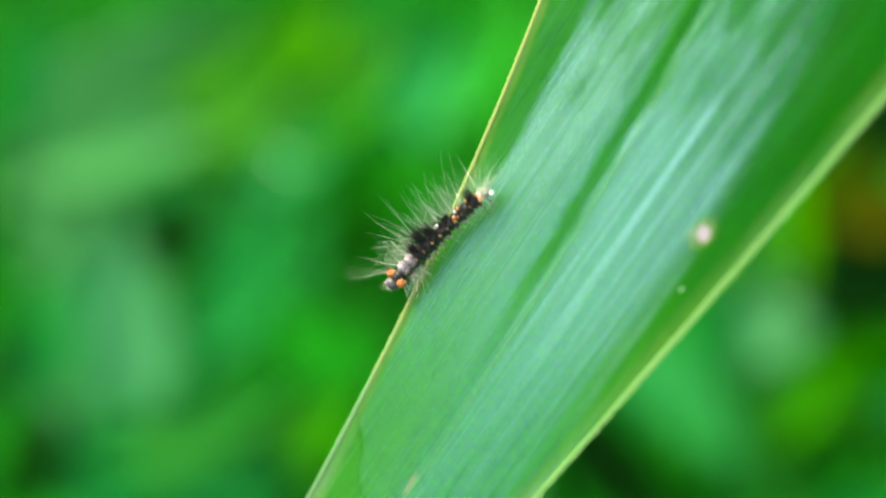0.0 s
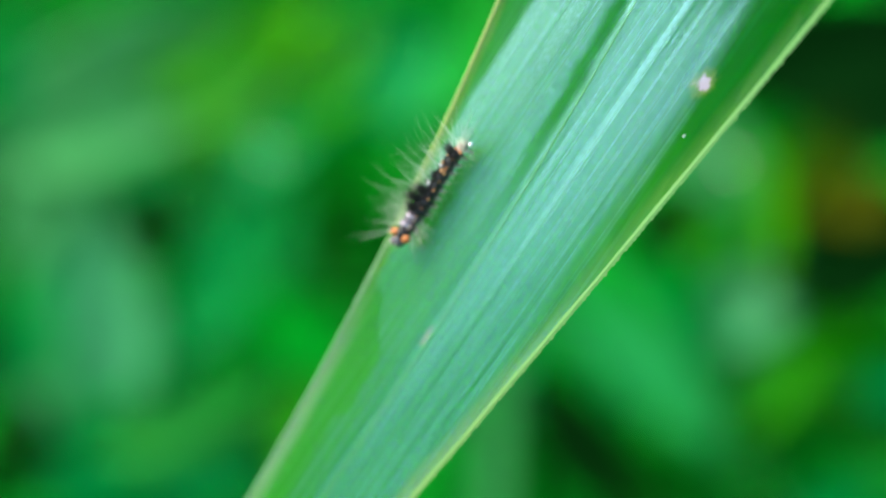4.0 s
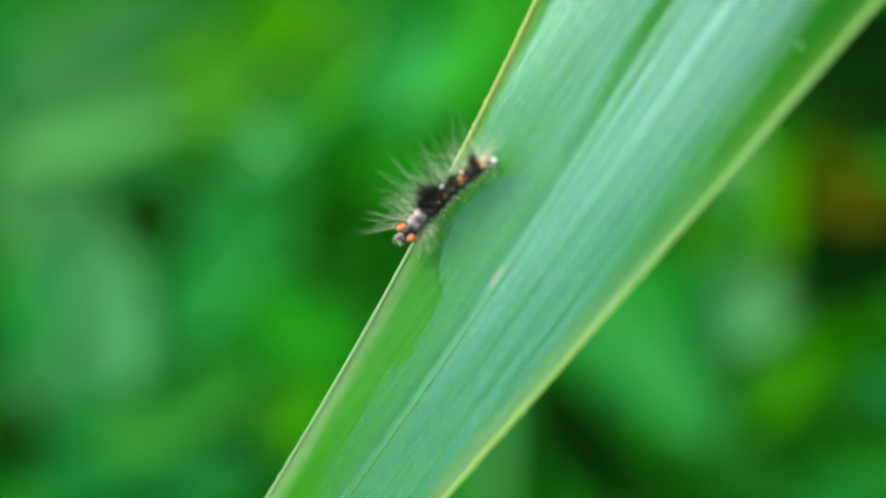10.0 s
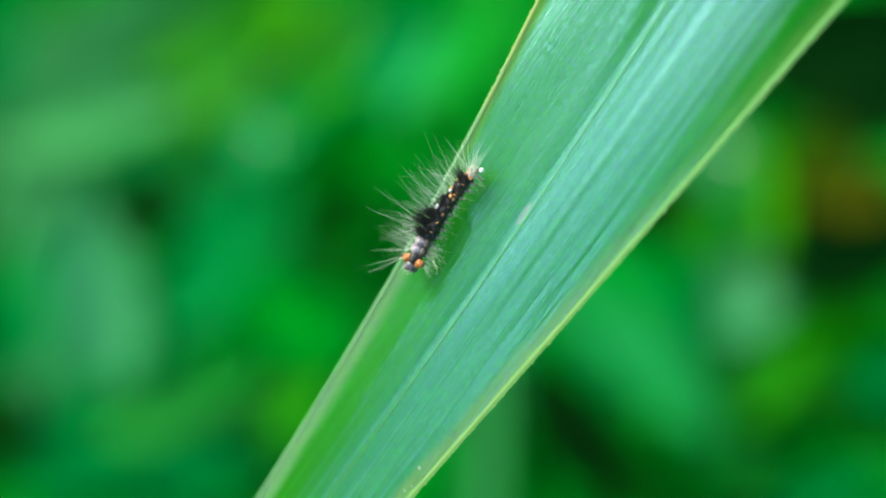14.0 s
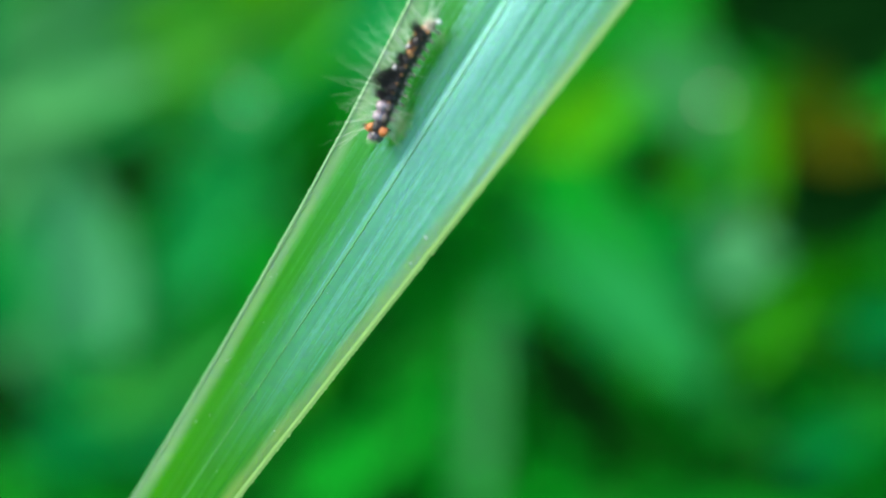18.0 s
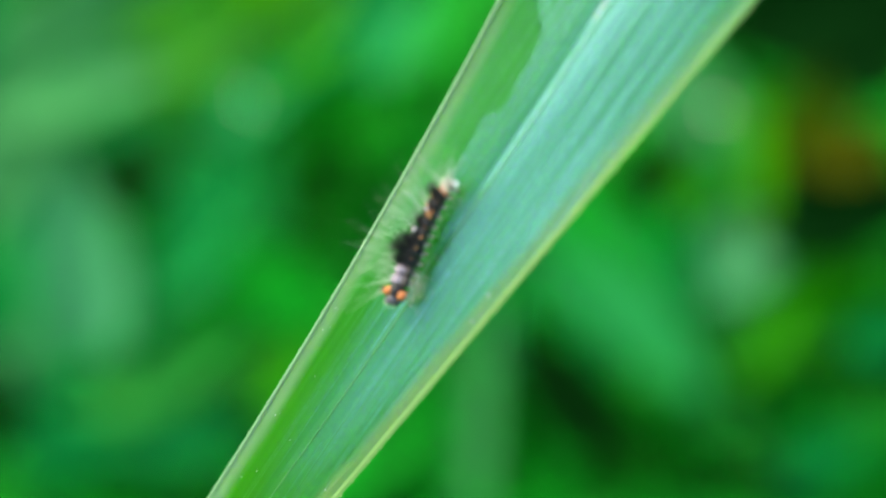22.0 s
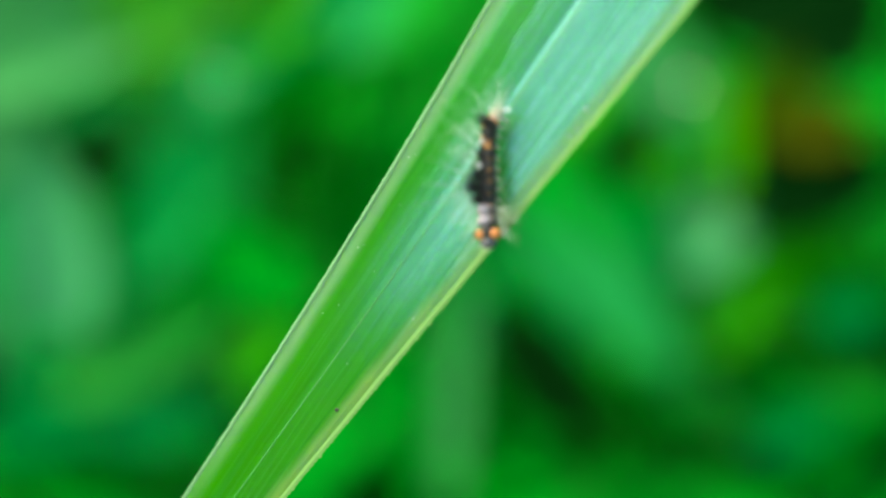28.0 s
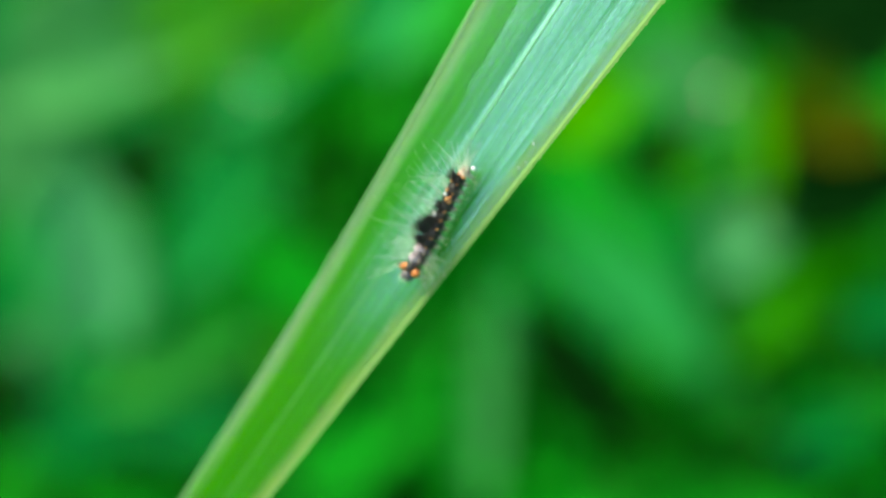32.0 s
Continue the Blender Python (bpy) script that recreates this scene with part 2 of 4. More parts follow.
def blob(rx, ry, rz, centre=(0, 0, 0), nu=12, nv=8, lump=0.0, seed=0, flat=1.0):
    """A rounded lump; lump roughens it, flat below 1 squares its shoulders."""
    verts, faces = [], []
    for i in range(nv + 1):
        th = math.pi * i / nv
        for j in range(nu):
            ph = 2 * math.pi * j / nu
            x, y, z = math.cos(th), math.sin(th) * math.cos(ph), math.sin(th) * math.sin(ph)
            r = 1 + lump * noise.noise((x * 2 + seed, y * 2, z * 2))
            x = math.copysign(abs(x) ** flat, x)
            verts.append((centre[0] + rx * x * r, centre[1] + ry * y * r, centre[2] + rz * z * r))
    for i in range(nv):
        for j in range(nu):
            a, b = i * nu + j, i * nu + (j + 1) % nu
            faces.append((a, b, b + nu, a + nu))
    return verts, faces


def join(*pieces):
    verts, faces = [], []
    for v, f in pieces:
        k = len(verts)
        verts += list(v)
        faces += [tuple(i + k for i in face) for face in f]
    return verts, faces


def hairs(rng, count, base, spread, way, length, radius, fan=0.35, bend=0.07):
    """A bundle of fine tapered bristles from about one place; in millimetres."""
    verts, faces = [], []
    way = Vector(way).normalized()
    for _ in range(count):
        p = Vector([b + rng.uniform(-1, 1) * s for b, s in zip(base, spread)])
        d = (way + Vector([rng.gauss(0, fan) for _ in range(3)])).normalized()
        L = length * rng.uniform(0.55, 1.1)
        side = d.orthogonal().normalized()
        up = d.cross(side)
        sag = (side * rng.uniform(-1, 1) + up * rng.uniform(-1, 1)) * bend * L
        k = len(verts)
        steps = 4
        for i in range(steps + 1):
            q = i / steps
            c = p + d * L * q + sag * q * q
            r = radius * (1 - 0.85 * q)
            for a in range(3):
                ang = 2.0944 * a
                verts.append((c + (side * math.cos(ang) + up * math.sin(ang)) * r) * MM)
        for i in range(steps):
            for a in range(3):
                m, n = k + i * 3 + a, k + i * 3 + (a + 1) % 3
                faces.append((m, n, n + 3, m + 3))
    return verts, faces


# ---- ground ----
def build_ground():
    n = 60
    rows = []
    for i in range(n + 1):
        row = []
        for j in range(n + 1):
            x = math.copysign(abs(2 * j / n - 1) ** 5, 2 * j / n - 1) * 600 + (2 * j / n - 1) * 2.0
            y = math.copysign(abs(2 * i / n - 1) ** 5, 2 * i / n - 1) * 600 + (2 * i / n - 1) * 2.0 + 0.9
            z = 0.03 * noise.noise((x * 1.7, y * 1.7, 0.3)) if abs(x) < 6 and abs(y) < 6 else 0.0
            row.append((x, y, z - 0.03))
        rows.append(row)
    v, f = [p for r in rows for p in r], []
    for i in range(n):
        for j in range(n):
            a = i * (n + 1) + j
            f.append((a, a + 1, a + n + 2, a + n + 1))
    ob = new("ground", mesh("ground", v, f, SOIL))
    tagged(ob, "dark damp soil under the undergrowth", "ground", kind="structure")


build_ground()


# ---- the grass plant with the blade in focus ----
def blade_material():
    m, nt, bsdf = material("grass_blade", 0.42, 0.35)
    v = coords(nt, (1000, 1000, 1000))
    sep = nt.nodes.new("ShaderNodeSeparateXYZ")
    nt.links.new(v, sep.inputs[0])
    s, u = sep.outputs[0], sep.outputs[1]
    streak = noise_tex(nt, coords(nt, (14, 1500, 1)), 1.0, 4.0, 0.6)
    fine = noise_tex(nt, coords(nt, (60, 5200, 1)), 1.0, 2.0)
    patch = noise_tex(nt, coords(nt, (55, 170, 1)), 1.0, 3.0)
    stip = noise_tex(nt, coords(nt, (1700, 6000, 1)), 1.0, 2.0, 0.7)
    # distances, in millimetres: across from the midrib, and in from each edge
    x = math_node(nt, "DIVIDE", s, 30.0)

    def curve(c):
        y = c[3]
        for k in (2, 1, 0):
            y = math_node(nt, "ADD", c[k], math_node(nt, "MULTIPLY", x, y))
        return y

    d = math_node(nt, "SUBTRACT", u, curve([p + 0.47 * (q - p) for p, q in zip(EDGE_L, EDGE_R)]))
    in_r = math_node(nt, "SUBTRACT", curve(EDGE_R), u)
    in_l = math_node(nt, "SUBTRACT", u, curve(EDGE_L))
    wob = math_node(nt, "SUBTRACT", noise_tex(nt, coords(nt, (150, 420, 1)), 1.0, 4.0), 0.5)
    c = mix_rgb(nt, ramp(nt, streak, 0.32, 0.68), (0.016, 0.175, 0.009), (0.024, 0.215, 0.014))
    # green set darker towards the base, deepest on one half
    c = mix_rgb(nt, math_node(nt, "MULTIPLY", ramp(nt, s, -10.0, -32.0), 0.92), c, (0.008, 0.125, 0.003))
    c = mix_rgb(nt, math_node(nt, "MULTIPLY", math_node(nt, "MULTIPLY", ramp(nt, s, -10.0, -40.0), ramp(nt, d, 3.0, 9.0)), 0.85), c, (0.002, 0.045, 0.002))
    c = mix_rgb(nt, math_node(nt, "MULTIPLY", ramp(nt, s, 25.0, 75.0), 0.8), c, (0.026, 0.17, 0.002))
    # waxy bloom, its blue-green sky sheen partly put into the colour: over the whole base, over one half towards the
    # tip, with a dried water line between
    half = ramp(nt, math_node(nt, "ADD", d, math_node(nt, "MULTIPLY", wob, 2.2)), -3.6, 0.9)
    bow = math_node(nt, "MULTIPLY", math_node(nt, "POWER", math_node(nt, "ADD", d, 2.0), 2.0), 0.16)
    shore = math_node(nt, "SUBTRACT", math_node(nt, "ADD", 9.0, math_node(nt, "MULTIPLY", wob, 6.0)), math_node(nt, "ADD", bow, s))
    base = math_node(nt, "MULTIPLY", math_node(nt, "ADD", 0.68, math_node(nt, "MULTIPLY", ramp(nt, s, 4.0, -12.0), 0.32)), ramp(nt, shore, -0.1, 0.6))
    base = math_node(nt, "MULTIPLY", base, ramp(nt, in_l, 0.2, 1.3))
    weak_sheen = math_node(nt, "MULTIPLY", math_node(nt, "MULTIPLY", ramp(nt, s, -26.0, -8.0), math_node(nt, "SUBTRACT", 1.0, ramp(nt, s, 20.0, 52.0))), 0.16)
    scallop = math_node(nt, "MULTIPLY", ramp(nt, math_node(nt, "ADD", d, math_node(nt, "MULTIPLY", wob, 3.2)), -3.1, -2.5), math_node(nt, "MULTIPLY", ramp(nt, s, 44.0, 20.0), 0.7))
    wax_sheen = math_node(nt, "MAXIMUM", math_node(nt, "MAXIMUM", half, math_node(nt, "MAXIMUM", base, scallop)), math_node(nt, "MULTIPLY", weak_sheen, ramp(nt, in_l, 0.2, 1.5)))
    tip = math_node(nt, "SUBTRACT", 1.0, math_node(nt, "MULTIPLY", ramp(nt, math_node(nt, "ADD", s, math_node(nt, "MULTIPLY", wob, 12.0)), 40.0, 62.0), 0.92))
    across = math_node(nt, "DIVIDE", d, math_node(nt, "ADD", math_node(nt, "ADD", d, in_r), 0.3))
    rim = math_node(nt, "SUBTRACT", 1.0, math_node(nt, "MULTIPLY", math_node(nt, "MULTIPLY", ramp(nt, across, 0.46, 0.84), ramp(nt, s, 12.0, -16.0)), 0.84))
    far_up = math_node(nt, "SUBTRACT", 1.0, math_node(nt, "MULTIPLY", ramp(nt, math_node(nt, "ADD", s, math_node(nt, "MULTIPLY", wob, 40.0)), -28.0, -50.0), 0.85))
    wax_sheen = math_node(nt, "MULTIPLY", math_node(nt, "MULTIPLY", math_node(nt, "MULTIPLY", wax_sheen, tip), rim), far_up)
    # the sheen is strongest in two pale bands near the base, painted as colour below, and thin between and beside them
    shift = math_node(nt, "ADD", d, math_node(nt, "MULTIPLY", wob, 2.4))
    b1 = ramp(nt, math_node(nt, "ABSOLUTE", math_node(nt, "ADD", shift, 5.2)), 4.3, 3.2)
    b2 = ramp(nt, math_node(nt, "ABSOLUTE", math_node(nt, "SUBTRACT", shift, 4.9)), 5.6, 4.0)
    sheen_band = math_node(nt, "MAXIMUM", b1, b2)
    up = ramp(nt, s, -3.0, -20.0)
    wax_sheen = math_node(nt, "MULTIPLY", wax_sheen, math_node(nt, "SUBTRACT", 1.0, math_node(nt, "MULTIPLY", math_node(nt, "MULTIPLY", up, math_node(nt, "SUBTRACT", 1.0, sheen_band)), 0.85)))
    bands = ramp(nt, noise_tex(nt, coords(nt, (6, 420, 1)), 1.0, 2.0), 0.3, 0.65)
    wax_sheen = math_node(nt, "MULTIPLY", wax_sheen, math_node(nt, "ADD", 0.22, math_node(nt, "ADD", math_node(nt, "MULTIPLY", math_node(nt, "MULTIPLY", bands, half), 0.28), math_node(nt, "ADD", math_node(nt, "MULTIPLY", math_node(nt, "MULTIPLY", ramp(nt, streak, 0.3, 0.65), half), 0.16), math_node(nt, "MULTIPLY", ramp(nt, stip, 0.40, 0.66), 0.5)))))
    groove = ramp(nt, noise_tex(nt, coords(nt, (9, 900, 1)), 1.0, 3.0, 0.6), 0.52, 0.66)
    # a few sunken veins near the edge, dark and free of bloom
    seams = 0.0
    for k, strength in ((0.30, 0.4), (0.60, 0.7), (0.70, 0.9), (0.80, 1.0)):
        off = math_node(nt, "ABSOLUTE", math_node(nt, "ADD", math_node(nt, "SUBTRACT", across, k), math_node(nt, "MULTIPLY", wob, 0.06)))
        seam = math_node(nt, "MULTIPLY", math_node(nt, "SUBTRACT", 1.0, ramp(nt, off, 0.003, 0.024)), math_node(nt, "MULTIPLY", ramp(nt, patch, 0.38, 0.52), math_node(nt, "MULTIPLY", ramp(nt, s, -8.0, 14.0), strength)))
        seams = math_node(nt, "MAXIMUM", seams, seam)
    wax_sheen = math_node(nt, "MULTIPLY", wax_sheen, math_node(nt, "SUBTRACT", 1.0, math_node(nt, "MULTIPLY", seams, 0.85)))
    wax_sheen = math_node(nt, "MULTIPLY", wax_sheen, math_node(nt, "SUBTRACT", 1.0, math_node(nt, "MULTIPLY", math_node(nt, "MULTIPLY", groove, half), 0.45)))
    lines = ramp(nt, noise_tex(nt, coords(nt, (40, 6000, 1)), 1.0, 3.0, 0.6), 0.34, 0.64)
    wax_sheen = math_node(nt, "MULTIPLY", wax_sheen, math_node(nt, "ADD", 0.68, math_node(nt, "MULTIPLY", lines, 0.54)))
    # sky sheen mixed into the green as colour
    c = mix_rgb(nt, math_node(nt, "MULTIPLY", wax_sheen, 0.25), c, (0.016, 0.18, 0.07))
    # stippled pale sheen of the other half, painted as colour
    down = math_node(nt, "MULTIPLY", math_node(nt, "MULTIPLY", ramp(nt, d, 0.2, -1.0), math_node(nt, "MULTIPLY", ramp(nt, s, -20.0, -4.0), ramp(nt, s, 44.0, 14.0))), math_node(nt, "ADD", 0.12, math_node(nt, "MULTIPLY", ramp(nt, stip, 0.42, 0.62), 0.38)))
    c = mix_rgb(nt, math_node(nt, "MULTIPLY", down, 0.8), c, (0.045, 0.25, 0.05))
    # pale sheen of the two bands, painted as colour
    sheen_tint = math_node(nt, "MULTIPLY", math_node(nt, "MULTIPLY", sheen_band, math_node(nt, "MULTIPLY", up, far_up)), math_node(nt, "ADD", 0.10, math_node(nt, "MULTIPLY", ramp(nt, streak, 0.38, 0.64), 0.42)))
    c = mix_rgb(nt, math_node(nt, "MULTIPLY", sheen_tint, 0.75), c, (0.14, 0.34, 0.27))
    line = math_node(nt, "SUBTRACT", 1.0, ramp(nt, math_node(nt, "ABSOLUTE", shore), 0.08, 0.35))
    line = math_node(nt, "MULTIPLY", line, ramp(nt, d, -0.2, -1.2))
    c = mix_rgb(nt, math_node(nt, "MULTIPLY", line, 0.55), c, (0.008, 0.11, 0.006))
    c = mix_rgb(nt, math_node(nt, "MULTIPLY", ramp(nt, patch, 0.5, 0.75), 0.2), c, (0.025, 0.2, 0.012))
    c = mix_rgb(nt, math_node(nt, "MULTIPLY", ramp(nt, fine, 0.55, 0.75), 0.2), c, (0.006, 0.11, 0.025))
    c = mix_rgb(nt, math_node(nt, "MULTIPLY", math_node(nt, "MULTIPLY", groove, half), 0.5), c, (0.003, 0.115, 0.03))
    c = mix_rgb(nt, math_node(nt, "MULTIPLY", seams, 0.7), c, (0.003, 0.10, 0.012))
    # pale bands along the edges
    er = math_node(nt, "SUBTRACT", 1.0, ramp(nt, math_node(nt, "ADD", in_r, math_node(nt, "MULTIPLY", wob, 0.8)), 0.6, 1.8))
    er = math_node(nt, "MULTIPLY", er, math_node(nt, "ADD", 0.30, math_node(nt, "MULTIPLY", ramp(nt, s, -8.0, 16.0), 0.70)))
    wax_sheen = math_node(nt, "MULTIPLY", wax_sheen, math_node(nt, "SUBTRACT", 1.0, math_node(nt, "MULTIPLY", er, 0.45)))
    c = mix_rgb(nt, math_node(nt, "MULTIPLY", er, 0.85), c, mix_rgb(nt, ramp(nt, patch, 0.42, 0.62), (0.14, 0.30, 0.105), (0.175, 0.315, 0.085)))
    el = math_node(nt, "MULTIPLY", math_node(nt, "SUBTRACT", 1.0, ramp(nt, math_node(nt, "ADD", in_l, math_node(nt, "MULTIPLY", wob, 0.6)), 0.5, 1.8)), math_node(nt, "MULTIPLY", ramp(nt, s, 0.0, 14.0), ramp(nt, s, 90.0, 60.0)))
    c = mix_rgb(nt, math_node(nt, "MULTIPLY", el, 0.7), c, (0.145, 0.285, 0.145))
    dry = math_node(nt, "MULTIPLY", math_node(nt, "SUBTRACT", 1.0, ramp(nt, math_node(nt, "ADD", in_l, math_node(nt, "MULTIPLY", wob, 0.8)), 0.2, 0.9)), ramp(nt, s, 10.0, 0.0))
    c = mix_rgb(nt, math_node(nt, "MULTIPLY", dry, 0.7), c, (0.12, 0.25, 0.07))
    # dark wet streaks along a vein near the base
    d1 = ramp(nt, math_node(nt, "ADD", noise_tex(nt, coords(nt, (110, 900, 1)), 1.0, 3.0), math_node(nt, "MULTIPLY", s, -0.0022)), 0.60, 0.66)
    c = mix_rgb(nt, math_node(nt, "MULTIPLY", d1, math_node(nt, "ADD", 0.25, math_node(nt, "MULTIPLY", ramp(nt, s, -20.0, -45.0), 0.4))), c, (0.003, 0.08, 0.006))

    def spot(cs, cu, rs, ru, wob):
        n = noise_tex(nt, coords(nt, (900, 1500, 1)), 1.0, 3.0)
        a = math_node(nt, "POWER", math_node(nt, "DIVIDE", math_node(nt, "SUBTRACT", s, cs), rs), 2.0)
        b = math_node(nt, "POWER", math_node(nt, "DIVIDE", math_node(nt, "SUBTRACT", u, cu), ru), 2.0)
        r = math_node(nt, "SQRT", math_node(nt, "ADD", a, b))
        return math_node(nt, "ADD", r, math_node(nt, "MULTIPLY", math_node(nt, "SUBTRACT", n, 0.5), wob))

    r = spot(-28.2, 9.85, 1.0, 0.72, 2.2)
    c = mix_rgb(nt, math_node(nt, "SUBTRACT", 1.0, ramp(nt, r, 0.7, 1.7)), c, (0.13, 0.20, 0.05))
    c = mix_rgb(nt, math_node(nt, "SUBTRACT", 1.0, ramp(nt, r, 0.45, 0.9)), c, (0.50, 0.40, 0.47))
    r = spot(5.3, 1.85, 1.3, 0.30, 1.5)
    c = mix_rgb(nt, math_node(nt, "MULTIPLY", math_node(nt, "SUBTRACT", 1.0, ramp(nt, r, 0.4, 1.2)), 0.65), c, (0.30, 0.24, 0.16))
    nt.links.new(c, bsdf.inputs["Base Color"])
    vor = nt.nodes.new("ShaderNodeTexVoronoi")
    vor.inputs["Scale"].default_value = 1.0
    nt.links.new(coords(nt, (3200, 5000, 1)), vor.inputs["Vector"])
    h = math_node(nt, "ADD", math_node(nt, "MULTIPLY", fine, 0.4), math_node(nt, "ADD", math_node(nt, "MULTIPLY", stip, 0.9), math_node(nt, "MULTIPLY", vor.outputs[0], 0.25)))
    bump(nt, bsdf, h, 0.16, 0.00004)
    rough = math_node(nt, "ADD", 0.20, math_node(nt, "MULTIPLY", streak, 0.14))
    nt.links.new(rough, bsdf.inputs["Roughness"])
    nt.links.new(math_node(nt, "ADD", 0.05, math_node(nt, "MULTIPLY", wax_sheen, 4.2)), bsdf.inputs["Specular IOR Level"])
    bsdf.inputs["Specular Tint"].default_value = (0.40, 0.80, 0.95, 1)
    bsdf.inputs["Subsurface Weight"].default_value = 0.75
    bsdf.inputs["Subsurface Radius"].default_value = (0.5, 1.0, 0.12)
    bsdf.inputs["Subsurface Scale"].default_value = 0.0036
    tr = nt.nodes.new("ShaderNodeBsdfTranslucent")
    nt.links.new(mix_rgb(nt, 0.6, c, (0.012, 0.25, 0.001)), tr.inputs["Color"])
    ms = nt.nodes.new("ShaderNodeMixShader")
    ms.inputs[0].default_value = 0.3
    nt.links.new(bsdf.outputs[0], ms.inputs[1])
    nt.links.new(tr.outputs[0], ms.inputs[2])
    nt.links.new(ms.outputs[0], nt.nodes["Material Output"].inputs["Surface"])
    return m


BLADE = blade_material()


def margin_material(name, near, far, turn):
    """A dry pale rim, yellower towards the base of the blade; turn is where it changes, in millimetres."""
    m, nt, bsdf = material(name, 0.6, 0.12)
    sep = nt.nodes.new("ShaderNodeSeparateXYZ")
    nt.links.new(coords(nt, (1000, 1000, 1000)), sep.inputs[0])
    n = noise_tex(nt, coords(nt), 160.0)
    c = mix_rgb(nt, ramp(nt, math_node(nt, "ADD", sep.outputs[0], math_node(nt, "MULTIPLY", n, 20.0)), turn, turn + 16.0), near, far)
    c = mix_rgb(nt, math_node(nt, "MULTIPLY", noise_tex(nt, coords(nt), 1500.0, 2.0), 0.3), c, (0.05, 0.2, 0.05))
    nt.links.new(c, bsdf.inputs["Base Color"])
    bump(nt, bsdf, n, 0.4, 0.00003)
    return m


MARGIN_L = margin_material("yellow_to_pale_margin", (0.20, 0.27, 0.08), (0.12, 0.25, 0.12), 0.0)
MARGIN_R = margin_material("pale_margin", (0.12, 0.26, 0.08), (0.145, 0.27, 0.08), 4.0)
RIB = mottled("pale_midrib", (0.045, 0.22, 0.045), (0.07, 0.25, 0.065), 700.0, 0.6, 0.12)


def build_grass():
    end = LEAF @ (Vector((-225, midrib(-225) + drift(-225), rise(-225, midrib(-225)))) * MM)
    plant = new("grass_plant")
    plant.location = (end.x + 0.03, end.y + 0.02, 0)
    tagged(plant, "tall grass plant with a broad green serrated blade", "grass")
    # stalk
    foot = Vector((0, 0, -0.04))
    top = end - plant.location
    pts = [foot.lerp(top, k / 14) + Vector((0.012 * math.sin(k / 14 * math.pi), 0, 0)) for k in range(15)]
    v, f = tube(pts + [top + Vector((-0.004, -0.002, 0.05))], [0.0055 - 0.00012 * k for k in range(15)] + [0.0025], 14)
    part("stalk", v, f, STEM, plant, "round green stalk")
    local = Matrix.Translation(-plant.location) @ LEAF
    # blade
    rows = []
    s = -225.0
    cols = 88
    while s <= 165.0:
        a, b = edge(EDGE_L, s), edge(EDGE_R, s)
        row = []
        for j in range(cols + 1):
            q = j / cols
            u = a + (b - a) * q
            row.append(skin(s, u) * MM)
        rows.append(row)
        s += 0.6 if -75 < s < 110 else 2.0
    v, f = sheet(rows, 0.00022)
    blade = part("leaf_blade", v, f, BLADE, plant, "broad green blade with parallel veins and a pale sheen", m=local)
    # toothed margins
    for c, sign, lab in ((EDGE_L, -1, "pale finely toothed margin"), (EDGE_R, 1, "yellowish finely toothed margin")):
        rng = random.Random(5 + sign)
        verts, faces = [], []
        s, step = -225.0, 0.11
        ring = 0
        phase = 0.0
        while s < 164.5:
            e = edge(c, s)
            width = (0.34 if sign > 0 else 0.24) + 0.10 * noise.noise((s * 0.15, sign, 0))
            phase += step / 0.58
            k = phase % 1.0
            tooth = (0.27 if sign > 0 else 0.28 if s < 8 else 0.18) * (k if k < 0.8 else (1 - k) * 4) * (0.55 + 0.9 * noise.noise((math.floor(phase) * 0.7, sign * 3, 1)))
            h = rise(s, e - sign * 0.05)
            o = drift(s) + 0.373 * h
            x = s - 0.213 * h
            verts += [Vector(p) * MM for p in ((x, e - sign * width + o, h + 0.03), (x, e - sign * 0.10 + o, h + 0.09),
                                             (x, e + sign * (0.12 + max(0, tooth)) + o, h + 0.03), (x, e - sign * 0.05 + o, h - 0.28), (x, e - sign * width + o, h - 0.26))]
            if ring:
                k0 = len(verts) - 10
                for j in range(5):
                    a, b = k0 + j, k0 + (j + 1) % 5
                    quad = (a, b, b + 5, a + 5)
                    faces.append(quad if sign > 0 else quad[::-1])
            ring += 1
            s += step if -75 < s < 110 else 1.0
        part("leaf_margin", verts, faces, MARGIN_L if sign < 0 else MARGIN_R, blade, lab, smooth_faces=False)
    # pale thread of the midrib
    pts, radii = [], []
    s = -120.0
    while s < 150:
        u = midrib(s) + 0.5
        pts.append(skin(s, u, -0.075 + 0.025 * smooth(s, 0, 15)) * MM)
        radii.append(0.00010)
        s += 1.0
    v, f = tube(pts, radii, 6)
    part("midrib", v, f, RIB, blade, "pale raised midrib")
    return plant


grass = build_grass()


# ---- crumbs on the blade ----
CRUMB = mottled("white_crumb", (0.4, 0.52, 0.44), (0.28, 0.42, 0.32), 3000.0, 0.3)
DARKBIT = mottled("dark_speck", (0.01, 0.012, 0.008), (0.03, 0.03, 0.02), 3000.0, 0.6)


def crumb(s, u, size, mat, name, label, seed):
    v, f = blob(size * 1.3, size, size * 0.7, nu=10, nv=6, lump=0.7, seed=seed)
    ob = new(name, mesh(name, [Vector(p) * MM for p in v], f, mat))
    ob.matrix_world = LEAF @ Matrix.Translation(skin(s, u, size * 0.35) * MM) @ pose(0, 0, 0, 0, 0, seed * 47)
    tagged(ob, label, "debris", group="specks on the blade")


